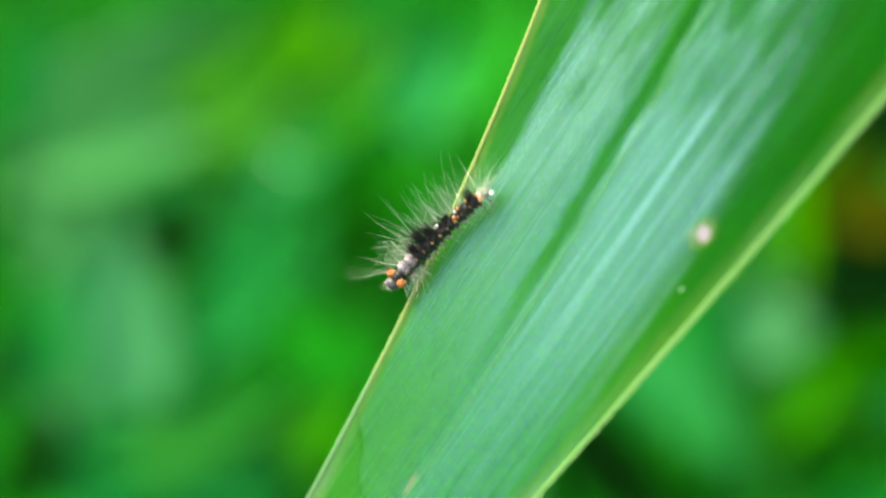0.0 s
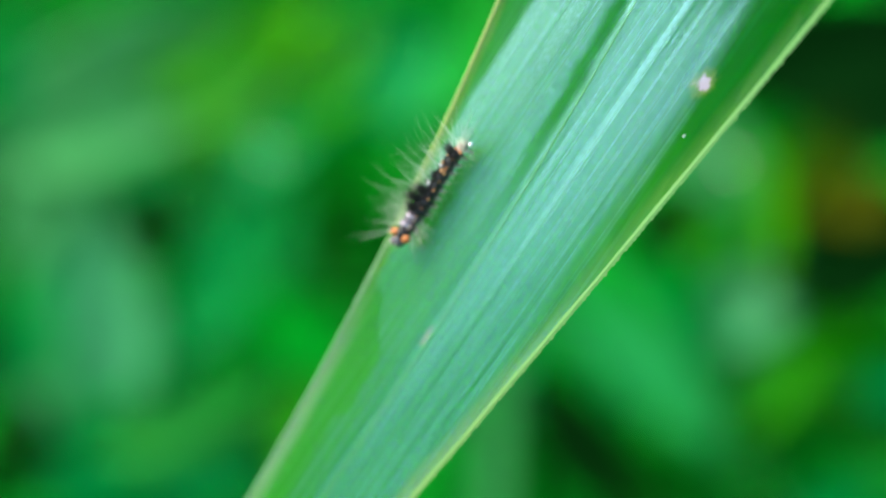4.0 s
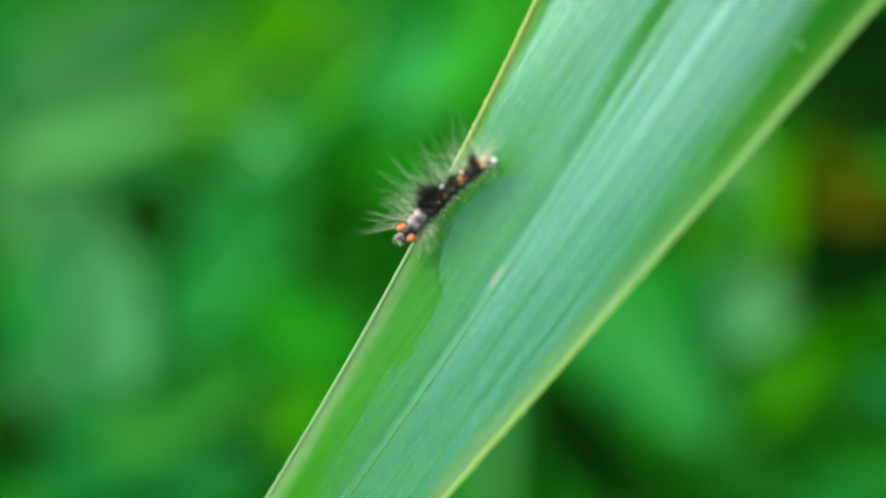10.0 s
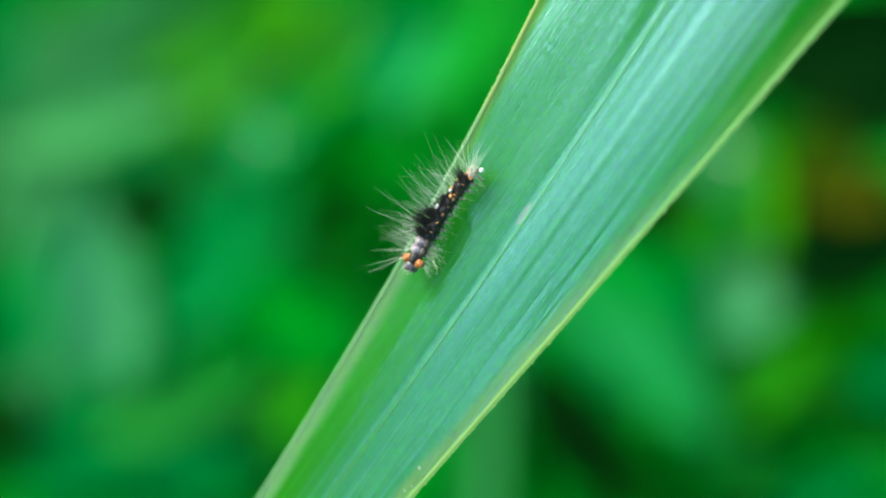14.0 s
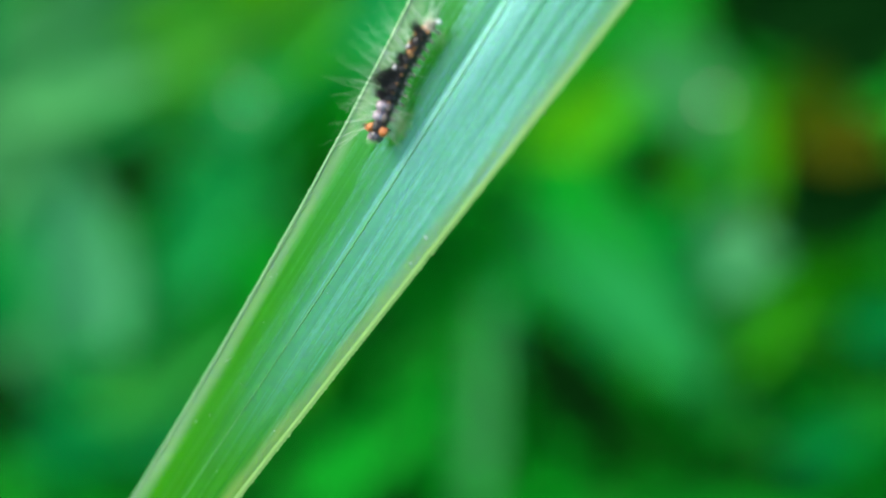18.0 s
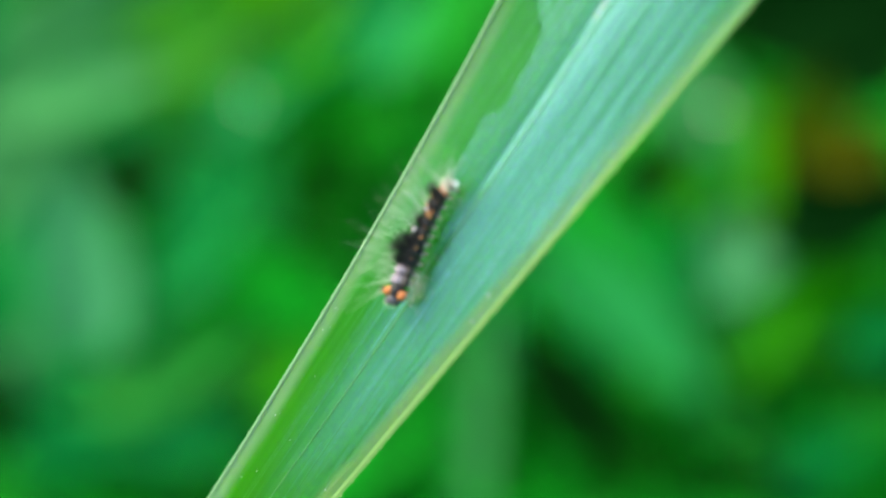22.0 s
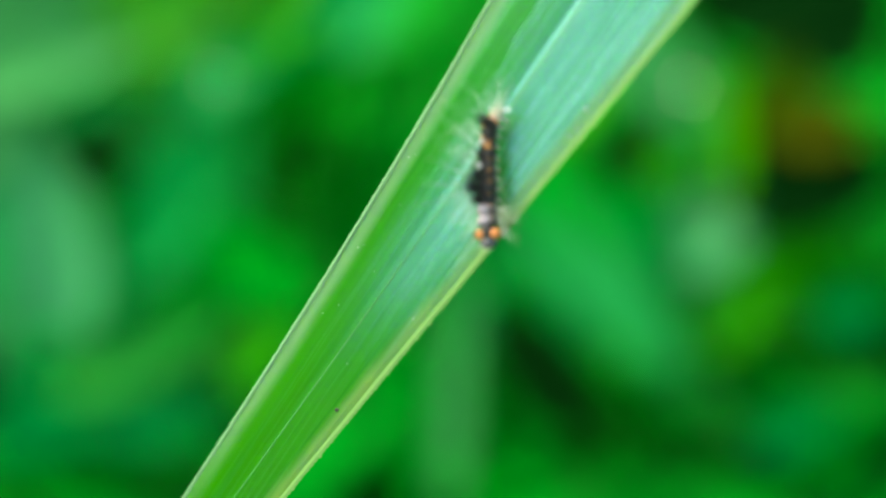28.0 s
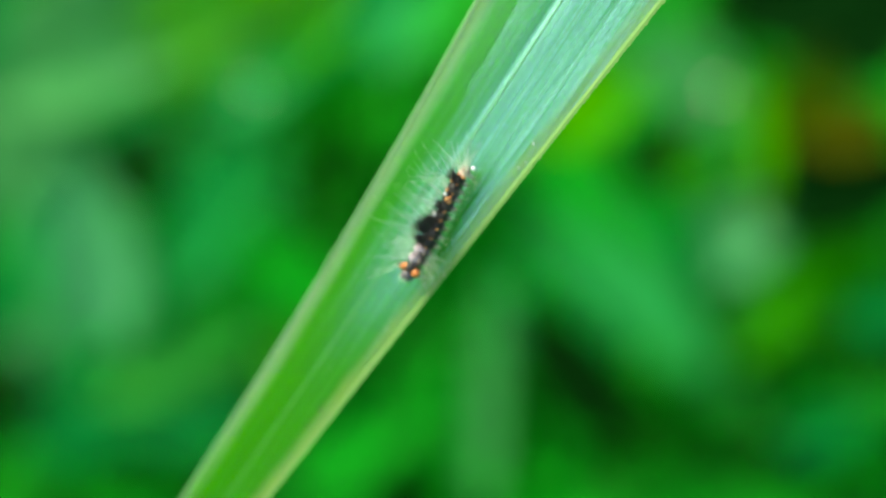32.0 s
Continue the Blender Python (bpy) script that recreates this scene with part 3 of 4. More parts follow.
for i, (s, u, size) in enumerate(((-23.5, 11.0, 0.11), (29.6, 7.7, 0.12), (32.2, 7.8, 0.08), (31.4, 8.1, 0.06), (52.3, 5.6, 0.06), (50.4, -2.2, 0.05), (45.1, -1.1, 0.04), (55.6, -0.7, 0.04),
                                  (41.3, -2.9, 0.04))):
    crumb(s, u, size, CRUMB, "white_speck", "tiny white crumb lying on the green blade", i)
dust = random.Random(9)
for i in range(10):
    crumb(dust.uniform(36, 66), dust.uniform(-3.4, 0.6) if i < 7 else dust.uniform(2.0, 4.5), dust.uniform(0.025, 0.045), CRUMB, "white_speck", "tiny white crumb lying on the green blade", 20 + i)
crumb(63.1, 4.5, 0.16, DARKBIT, "dark_speck", "tiny dark speck lying on the green blade", 3)

# ---- the caterpillar ----
BLACK = mottled("black_skin", (0.010, 0.009, 0.011), (0.03, 0.022, 0.022), 1500.0, 0.5, depth=0.00003)
LILAC = mottled("lilac_skin", (0.21, 0.16, 0.20), (0.07, 0.05, 0.06), 1600.0, 0.5, depth=0.00003)
PINK = mottled("pink_skin", (0.66, 0.45, 0.40), (0.50, 0.30, 0.22), 1500.0, 0.5, depth=0.00003)
ORANGE = mottled("orange_wart", (0.72, 0.27, 0.09), (0.5, 0.13, 0.03), 1800.0, 0.5, depth=0.00003)
CREAM = mottled("cream_mark", (0.72, 0.68, 0.72), (0.55, 0.48, 0.50), 2000.0, 0.5)
HEADM = mottled("head_shell", (0.03, 0.028, 0.036), (0.13, 0.115, 0.15), 1700.0, 0.3, 0.6)
HAIR = mottled("pale_hair", (0.86, 0.92, 0.80), (0.76, 0.86, 0.68), 800.0, 0.4)
PALELILAC = mottled("pale_lilac_scales", (0.48, 0.40, 0.48), (0.20, 0.15, 0.18), 2200.0, 0.5, depth=0.00003)
PALEPINK = mottled("pale_proleg", (0.62, 0.46, 0.40), (0.45, 0.30, 0.22), 1500.0, 0.45)
FOLD = mottled("brown_fold", (0.10, 0.075, 0.065), (0.05, 0.035, 0.03), 1800.0, 0.5)
TAN = mottled("tan_dot", (0.55, 0.27, 0.11), (0.42, 0.16, 0.05), 1800.0, 0.5)
GREYHAIR = mottled("grey_hair", (0.42, 0.38, 0.30), (0.28, 0.24, 0.18), 800.0, 0.45)
DARKHAIR = mottled("dark_hair", (0.02, 0.017, 0.018), (0.05, 0.04, 0.04), 800.0, 0.45)
GLOSS = mottled("wet_white", (0.9, 0.9, 0.92), (0.8, 0.82, 0.85), 900.0, 0.08, 0.9)

caterpillar = tagged(new("caterpillar"), "small hairy black caterpillar with orange warts and pale bristles", "caterpillar")
COUNT = 12


def mm(vf):
    return [Vector(p) * MM for p in vf[0]], vf[1]


def wart(seg, x, y, z, r, mat, label, seed):
    part("wart", *mm(blob(r, r, r * 0.9, (x, y, z), 8, 6, 0.3, seed)), mat, seg, label)


def clump(rng, count, base, way, length, radius, bunches, fan=0.30, tight=0.05, bend=0.10):
    """Bunches of a few bristles each that leave one place nearly side by side."""
    pieces = []
    way = Vector(way).normalized()
    for _ in range(bunches):
        d = (way + Vector([rng.gauss(0, fan) for _ in range(3)])).normalized()
        b = [x + rng.uniform(-0.22, 0.22) for x in base]
        pieces.append(hairs(rng, count, b, (0.05, 0.05, 0.05), d, length * rng.uniform(0.7, 1.15), radius, tight, bend))
    return join(*pieces)


TAPER = (0.60, 0.74, 0.74, 0.76, 0.80, 0.84, 0.90, 0.97, 1.0, 1.0, 0.98, 0.86)


def build_segment(i):
    """Segment i, counted from the rear; x runs to the head, z is up, the bare side is at +y."""
    rng = random.Random(100 + i)
    taper = TAPER[i]
    ry, rz = 0.78 * taper, 0.84 * taper
    skin = PINK if i == 0 else LILAC if i in (9, 10) else BLACK
    name = {0: "rear_segment", 11: "neck_segment"}.get(i, "body_segment")
    seg = part(name, *mm(blob(0.66, ry, rz, nu=20, nv=12, lump=0.22, seed=i, flat=0.85)), skin, caterpillar,
               {0: "pinkish pale rear end", 9: "greyish lilac segment", 10: "greyish lilac segment", 11: "black segment with two orange warts"}.get(i, "black velvety segment"))
    # side warts, stubby legs and the pale bristles that stand on them
    for sign in (-1, 1):
        part("side_wart", *mm(blob(0.14, 0.17, 0.14, (0, sign * ry * 0.98, -0.22), 10, 7, 0.4, i + sign)), PINK if sign > 0 else FOLD, seg, "pinkish side wart" if sign > 0 else "brownish side wart")
        foot = 0.66 if i < 9 else 0.50
        part("leg", *mm(tube([(0.03, sign * 0.34, -0.35), (0.04, sign * 0.46, -0.95), (0.06, sign * foot, -1.48), (0.08, sign * (foot + 0.04), -1.68)], [0.19, 0.13, 0.10, 0.13], 9)),
             PALEPINK if i < 9 else BLACK, seg, "short stubby leg")
    part("bristle_tuft", *hairs(rng, 4 if 0 < i < 9 else 10, (0, ry * 1.0, -0.15), (0.25, 0.06, 0.1), ((i - 5.5) * 0.06, 1, 0.0), 1.7, 0.011, 0.35), HAIR, seg, "pale side bristles")
    if 1 <= i <= 8:
        part("side_fold", *mm(blob(0.44, 0.24, 0.28, (0, ry * 0.84, -0.34), 12, 8, 0.4, i + 5)), FOLD, seg, "brownish fold along the side")
        part("proleg", *mm(join(tube([(0.04, ry * 0.9, -0.45), (0.05, ry * 1.1, -0.85), (0.06, ry * 1.2, -1.15)], [0.12, 0.07, 0.06], 8), blob(0.12, 0.12, 0.11, (0.06, ry * 1.22, -1.22), 9, 7, 0.4, i + 2))),
             PALEPINK, seg, "pinkish translucent proleg")
        part("side_fringe", *hairs(rng, 6, (0, ry * 1.0, -0.15), (0.45, 0.12, 0.2), (0, 1, 0.0), 1.0, 0.009, 0.4), GREYHAIR, seg, "short brownish grey hairs along the side")
    if 1 <= i <= 10:
        way = ((i - 6.5) * 0.10, -0.82, 0.50)
        part("long_bristles", *clump(rng, 2, (0, -ry * 0.8, rz * 0.25), way, 5.0 if i < 9 else 3.4, 0.0165 if i < 9 else 0.011, 3, 0.30, 0.06, 0.18), HAIR, seg, "long pale bristles in bunches")
        part("fine_bristles", *hairs(rng, 24, (0, -ry * 0.9, rz * 0.1), (0.45, 0.15, 0.3), way, 3.4, 0.0075, 0.30, 0.16), HAIR, seg, "thin haze of fine pale bristles")
    # black hair: low velvet on the back, taller tufts that lean to one side
    tall = {1: 1.0, 4: 0.65, 5: 0.7, 6: 1.5, 7: 1.9, 8: 1.2}.get(i, 0.0)
    if tall:
        part("dark_tuft", *hairs(rng, 120 if tall > 1 else 90, (0, -0.16, rz * 0.72), (0.34, 0.42, 0.15), (-0.12, -0.95, 0.55), tall, 0.034, 0.24), DARKHAIR, seg, "thick black hair tuft")
    if 1 <= i <= 8:
        part("short_fur", *hairs(rng, 110, (0, 0, rz * 0.66), (0.42, 0.62 * taper, 0.2), (-0.1, -0.1, 1), 0.42, 0.034, 0.5), DARKHAIR, seg, "short black fur")
        part("tan_line", *mm(blob(0.07, 0.16, 0.06, (0.46, 0.34 * taper, rz * 0.80), 8, 6, 0.4, i)), TAN, seg, "tan mark across the back")
    if i in (1, 2):
        wart(seg, 0.36, -0.52 * taper, rz * 0.86, 0.19, TAN, "tan dot", i * 3)
    if i == 3:
        wart(seg, -0.25, -0.32, rz * 0.98, 0.20, CREAM, "white patch", 8)
        wart(seg, 0.12, 0.02, rz * 1.00, 0.22, TAN, "tan patch", 7)
        wart(seg, 0.22, 0.34, rz * 0.92, 0.16, TAN, "tan patch", 17)
        wart(seg, -0.18, 0.22, rz * 0.95, 0.13, ORANGE, "orange fleck", 27)
    if i in (4, 5, 6):
        wart(seg, 0.30, 0.44 * taper, rz * 0.86, 0.11, TAN, "small tan dot", i * 3 + 1)
    if i == 5:
        part("white_tuft", *mm(blob(0.26, 0.20, 0.16, (0.05, -0.50, rz * 0.92), 10, 7, 0.5, 4)), CREAM, seg, "white tuft of scales")
    if i in (9, 10):
        part("lilac_hump", *mm(blob(0.46, 0.50, 0.34, (0, -0.20, rz * 0.72), 14, 9, 0.35, i)), PALELILAC, seg, "pale lilac hump on the back")
        part("back_stripe", *mm(blob(0.46, 0.34, 0.30, (0, 0.42, rz * 0.60), 12, 8, 0.35, i + 3)), FOLD, seg, "brownish stripe along the back")
        part("lilac_fur", *hairs(rng, 40, (0, -0.15, rz * 0.85), (0.4, 0.45, 0.1), (-0.1, -0.2, 1), 0.32, 0.016, 0.5), LILAC, seg, "short lilac fur")
        part("bristle_tuft", *clump(rng, 2, (0, ry * 0.95, 0.1), (0.45, 0.85, 0.10), 3.0, 0.015, 4, 0.30, 0.08, 0.12), HAIR, seg, "bold white bristles")
        part("side_fringe", *hairs(rng, 30, (0, ry * 0.85, 0.15), (0.45, 0.12, 0.25), (0.2, 1, 0.2), 1.2, 0.012, 0.4), GREYHAIR, seg, "brownish grey hairs along the side")
    if i == 0:
        part("rear_plate", *mm(join(blob(0.14, 0.24, 0.14, (0.40, 0.34, rz * 0.80), 10, 6, 0.4), blob(0.12, 0.16, 0.10, (0.44, -0.22, rz * 0.92), 10, 6, 0.4, 3))), ORANGE, seg, "orange rear plate")
        part("droplet", *mm(blob(0.24, 0.25, 0.26, (-0.85, 0.62, 0.62), 14, 10)), GLOSS, seg, "wet shining white bead")
        part("pale_fur", *hairs(rng, 130, (-0.05, 0, 0.25), (0.35, 0.4, 0.2), (-0.5, 0, 0.9), 0.75, 0.016, 0.55), HAIR, seg, "pinkish white fur")
        part("bristle_tuft", *hairs(rng, 30, (-0.2, -0.1, 0.3), (0.3, 0.4, 0.2), (-0.9, -0.40, 0.35), 3.6, 0.017, 0.28), HAIR, seg, "fan of pale rear bristles")
        part("long_bristles", *clump(rng, 2, (0, -ry * 0.8, 0.2), (-0.35, -0.85, 0.45), 4.6, 0.022, 4, 0.2), HAIR, seg, "long pale bristles in bunches")
        part("dark_bristles", *hairs(rng, 9, (-0.1, 0.1, 0.3), (0.3, 0.4, 0.2), (-0.9, 0.25, 0.45), 3.4, 0.013, 0.45), DARKHAIR, seg, "long dark rear bristles")
    if i == 11:
        part("black_band", *mm(blob(0.36, 0.34, 0.24, (0.16, -0.02, rz * 0.80), 14, 9, 0.3, 2)), BLACK, seg, "black band between the warts")
        part("short_fur", *hairs(rng, 60, (0.15, 0, rz * 0.9), (0.3, 0.3, 0.1), (0.1, 0, 1), 0.34, 0.03, 0.5), DARKHAIR, seg, "short black fur")
        for sign in (-1, 1):
            wide = 0.40 if sign > 0 else 0.34
            part("orange_wart", *mm(blob(0.40, wide, 0.36, (0.26, sign * 0.62, 0.40), 16, 11, 0.45, sign)), ORANGE, seg, "large bright orange wart")
            part("orange_hairs", *hairs(rng, 46, (0.26, sign * 0.74, 0.42), (0.26, 0.2, 0.2), (0.3, sign, 0.5), 0.34, 0.026, 0.5), ORANGE, seg, "short orange hairs")
            part("bristle_tuft", *hairs(rng, 5, (0.2, sign * 0.8, 0.2), (0.15, 0.1, 0.15), (0.75, sign, 0.25), 5.0 if sign < 0 else 2.6, 0.010, 0.22, 0.1), HAIR, seg, "forward pale bristles")
            part("dark_tuft", *hairs(rng, 16, (0.2, sign * 0.88, 0.42), (0.1, 0.1, 0.1), (0.3, sign, 0.3), 0.7 if sign < 0 else 0.35, 0.025, 0.22), DARKHAIR, seg, "dark hairs on the orange wart")
    return seg


def build_head():
    rng = random.Random(77)
    h = part("head", *mm(blob(0.56, 0.70, 0.66, (-0.06, 0, 0.0), nu=22, nv=14, flat=0.9)), HEADM, caterpillar, "dark grey head with a pale face")
    part("face_mark", *mm(blob(0.26, 0.30, 0.12, (0.16, -0.28, 0.46), 12, 7, 0.3)), LILAC, h, "pale grey face patch")
    part("crown", *mm(blob(0.20, 0.16, 0.08, (0.12, 0.26, 0.56), 10, 6, 0.2)), BLACK, h, "black patch on the head")
    for sign in (-1, 1):
        part("eye", *mm(blob(0.07, 0.07, 0.07, (0.34, sign * 0.48, 0.0), 8, 6)), BLACK, h, "tiny black eye")
        part("antenna", *mm(tube([(0.36, sign * 0.22, -0.15), (0.52, sign * 0.26, -0.18), (0.62, sign * 0.28, -0.2)], [0.05, 0.04, 0.02], 6)), PINK, h, "short pale feeler")
    part("jaw", *mm(blob(0.14, 0.24, 0.14, (0.36, 0, -0.28), 10, 6)), LILAC, h, "pale mouthparts")
    part("bristle_tuft", *hairs(rng, 26, (0.20, -0.15, 0.25), (0.2, 0.45, 0.25), (0.8, -0.25, 0.55), 0.62, 0.011, 0.45), HAIR, h, "pale bristles on the head")
    return h


segments = [build_segment(i) for i in range(COUNT)] + [build_head()]


# Seconds; head along and across; tail along and across; sideways bow of the body. Millimetres on the blade.
CRAWL_A = [
    (0.0, -8.4, -10.0, -20.6, -7.4, -0.25), (0.5, -7.9, -9.6, -19.5, -7.2, -0.45), (1.0, -7.0, -9.0, -18.6, -7.2, -0.65),
    (1.5, -5.3, -7.7, -17.4, -7.2, -0.85), (2.0, -4.5, -6.6, -16.4, -6.8, -1.05), (2.5, -3.4, -5.9, -15.8, -6.5, -0.78),
    (5.0, 1.6, -5.8, -9.4, -4.8, 0.54), (6.0, 4.0, -6.7, -7.0, -4.6, 1.02), (7.0, 5.1, -7.7, -4.3, -3.6, 0.48),
    (8.0, 4.8, -7.8, -4.1, -3.8, 0.09), (9.0, 6.3, -7.4, -3.9, -4.7, -0.30), (10.0, 7.4, -6.7, -2.9, -4.3, -0.35),
]
CRAWL_B = [
    (11.0, 8.2, -6.6, -2.4, -3.7, -0.40), (12.0, 10.3, -5.1, 0.1, -4.2, -0.36), (13.0, 12.3, -4.3, 1.5, -3.8, -0.32),
    (14.0, 15.2, -3.7, 4.3, -3.7, -0.32), (16.5, 21.7, -2.8, 10.7, -2.7, -0.32), (17.0, 23.0, -2.6, 11.7, -2.5, -0.33),
    (18.0, 24.9, -0.8, 13.9, -1.7, -0.41), (19.0, 27.3, -0.1, 16.4, -2.2, -0.50), (20.0, 30.0, 0.2, 18.7, -1.5, -0.18),
    (21.0, 32.6, 0.6, 21.3, -1.0, 0.15), (22.0, 34.7, 1.4, 23.6, 0.1, -0.24), (23.0, 36.6, 2.6, 25.7, 0.5, -0.63),
]
CRAWL_C = [
    (24.0, 37.7, 4.0, 27.3, 0.9, -0.66), (25.0, 39.4, 5.1, 29.6, 1.1, -0.70), (25.5, 40.3, 5.8, 30.3, 1.3, -0.63),
    (27.5, 42.6, 6.6, 32.9, 2.6, -0.34), (28.0, 43.0, 7.5, 33.5, 2.4, -0.27), (29.0, 43.7, 7.9, 34.4, 3.1, 0.05),
    (30.0, 45.7, 7.0, 34.4, 3.5, 0.36), (31.0, 45.8, 5.5, 34.5, 4.2, 0.72), (31.5, 45.3, 5.1, 34.3, 3.9, 0.45),
    (32.0, 46.5, 4.8, 34.7, 4.3, 0.19),
]


def body_line(row):
    """The body's mid-line on the blade from tail to head, as COUNT + 1 even steps."""
    t, hs, hu, ts, tu, bow = row
    head, tail = np.array((hs, hu)), np.array((ts, tu))
    rear = tail + np.array((1.45, -0.45))
    chord = head - rear
    side = np.array((-chord[1], chord[0])) / np.linalg.norm(chord)
    mid = (rear + head) / 2 + side * bow
    knots = [2 * tail - rear, tail, rear, mid, head, 2 * head - mid]
    line = []
    for a, b, c, d in zip(knots, knots[1:], knots[2:], knots[3:]):
        for k in range(20):
            q = k / 20
            line.append(0.5 * (2 * b + (c - a) * q + (2 * a - 5 * b + 4 * c - d) * q ** 2 + (3 * b - a - 3 * c + d) * q ** 3))
    line.append(head)
    line = np.array(line)
    run = np.concatenate(([0], np.cumsum(np.linalg.norm(np.diff(line, axis=0), axis=1))))
    at = np.linspace(0.75, run[-1], COUNT + 1)
    return np.stack([np.interp(at, run, line[:, 0]), np.interp(at, run, line[:, 1])], 1)


def body_poses(row):
    pts = body_line(row)
    out = []
    for i, (s, u) in enumerate(pts):
        lo, hi = edge(EDGE_L, s), edge(EDGE_R, s)
        h = rise(s, min(max(u, lo), hi)) + 1.72 + 0.10 * math.sin(i * 1.1 - row[0] * 2.2)
        out.append(Vector((s - 0.213 * (h - 1.1), u + 0.373 * (h - 1.1), h)))
    mats = []
    for i, p in enumerate(out):
        x = (out[min(i + 1, COUNT)] - out[max(i - 1, 0)]).normalized()
        y = Vector((0, 0, 1)).cross(x).normalized()
        z = x.cross(y)
        turn = Matrix((x, y, z)).transposed().to_4x4() @ pose(0, 0, 0, -8, 0, 0)
        mats.append(Matrix.Translation(p * MM) @ turn)
    return mats


# ---- undergrowth behind, far out of focus ----
herb = None
rng_far = random.Random(11)


def plant_root(name, x, y, label):
    global herb
    herb = new(name)
    herb.location = (x, y, 0)
    tagged(herb, label, "plant", group="undergrowth")


def far_leaf(x, y, depth, length, width, angle, mat, tip, lean, hang=False):
    """One broad leaf of the current plant, with its stem down to the root. x, y and depth are in the view frame."""
    m = BASE @ pose(x, y, -depth) @ pose(0, 0, 0, tip + rng_far.uniform(-6, 6), lean + rng_far.uniform(-6, 6), angle)
    if ((m @ Vector((-1, 0, 0))).z > (m @ Vector((1, 0, 0))).z) != hang:
        m = m @ pose(0, 0, 0, 0, 0, 180)
    m = Matrix.Translation(-herb.location) @ m
    rows = []
    n, c = 20, 12
    for i in range(n + 1):
        q = i / n
        w = width / 2 * (1.72 * (q + 0.01) ** 0.55 * (1.004 - q) ** 0.75)
        rows.append([])
        for j in range(c + 1):
            v = 2 * j / c - 1
            z = 0.10 * width * abs(v) - 0.10 * length * (q - 0.5) ** 2 + 0.012 * width * math.sin(q * 40) * abs(v)
            rows[-1].append(((q - 0.5) * length, v * w * (1 + 0.03 * math.sin(q * 31)), z))
    v, f = sheet(rows, 0.0004)
    leaf = part("leaf", v, f, mat, herb, m=m)
    a = m @ Vector((-0.5 * length, 0, -0.025 * length))
    b = m @ Vector((-0.7 * length, 0, -0.06 * length))
    pts = [a]
    for k in range(1, 9):
        q = k / 8
        pts.append(a * (1 - q) ** 2 + b * 2 * q * (1 - q) + Vector((0.006 * math.cos(angle), 0.006 * math.sin(angle), -0.03)) * q * q)
    v, f = tube(pts, [0.0011 + 0.00016 * k for k in range(9)], 7)
    part("stem", v, f, STEM, herb)


def glossy_leaf(x, y, depth, size):
    """A small shining leaf of the current plant that mirrors the bright sky by the sun."""
    p = BASE @ Vector((x, y, -depth))
    to_eye = (BASE.translation - p).normalized()
    n = (to_eye + Vector(SUN_WAY).normalized()).normalized()
    side = n.cross(Vector((0, 0, 1))).normalized()
    turn = Matrix((side, n.cross(side), n)).transposed().to_4x4()
    rows = []
    for i in range(9):
        q = i / 8
        w = size / 2 * 1.72 * (q + 0.02) ** 0.55 * (1.02 - q) ** 0.75
        rows.append([((q - 0.5) * size * 1.3, v * w, -0.02 * size * v * v) for v in (-1, -0.5, 0, 0.5, 1)])
    v, f = sheet(rows, 0.0004)
    m = Matrix.Translation(p - herb.location) @ turn
    part("glossy_leaf", v, f, WETLEAF, herb, "small glossy leaf that catches the sky", m=m)
    a = m @ Vector((-0.62 * size, 0, 0))
    pts = [a * (1 - k / 6) + Vector((0.004, -0.004, -0.03)) * (k / 6) + Vector((0, 0, 0.02)) * math.sin(k / 6 * math.pi) for k in range(7)]
    v, f = tube(pts, [0.0006 + 0.00015 * k for k in range(7)], 6)
    part("stem", v, f, STEM, herb)


plant_root("broad_leaf_herb", -0.30, 0.86, "tall soft-stemmed herb with broad pale green leaves")
far_leaf(-0.346, 0.155, 1.10, 0.317, 0.187, 35, PALE, 0, 0)
far_leaf(-0.111, 0.183, 1.12, 0.242, 0.150, 30, BRIGHT, 0, 0)
far_leaf(-0.226, 0.165, 0.95, 0.127, 0.054, 35, OLIVEP, 8, -6)
far_leaf(-0.299, 0.098, 0.93, 0.163, 0.101, 12, PALE, 6, -6)
far_leaf(-0.352, 0.044, 0.95, 0.127, 0.078, 60, PALE, 5, 5)
far_leaf(-0.204, 0.121, 0.94, 0.117, 0.073, 32, OLIVEP, 4, 4)
far_leaf(-0.149, 0.192, 0.97, 0.105, 0.070, 60, OLIVE, 5, 0)
far_leaf(-0.102, 0.177, 0.98, 0.081, 0.056, 40, OLIVE, -6, 4)
far_leaf(-0.115, 0.124, 0.96, 0.139, 0.035, 25, YELLD, -8, 5)
far_leaf(-0.391, 0.165, 0.97, 0.120, 0.045, 80, TEALD, 6, 0)
far_leaf(-0.156, 0.082, 0.94, 0.073, 0.058, 20, TEALP, 6, -6)
glossy_leaf(-0.156, 0.084, 0.93, 0.0081)
far_leaf(-0.346, 0.041, 0.95, 0.128, 0.103, 75, DULLP, 0, 0)
far_leaf(-0.279, 0.066, 0.96, 0.099, 0.055, 10, TEALG, 0, 0)
plant_root("broad_leaf_herb", -0.33, 0.66, "low herb with rounded grey-green leaves")
far_leaf(-0.372, -0.055, 1.10, 0.295, 0.187, 95, GREYP, 0, 0)
far_leaf(-0.263, -0.129, 1.12, 0.277, 0.208, 20, MIDG, 0, 0)
far_leaf(-0.342, -0.229, 1.10, 0.261, 0.147, 0, TEALG, 0, 0)
far_leaf(-0.203, -0.002, 1.13, 0.245, 0.175, 60, TEALG, 0, 0)
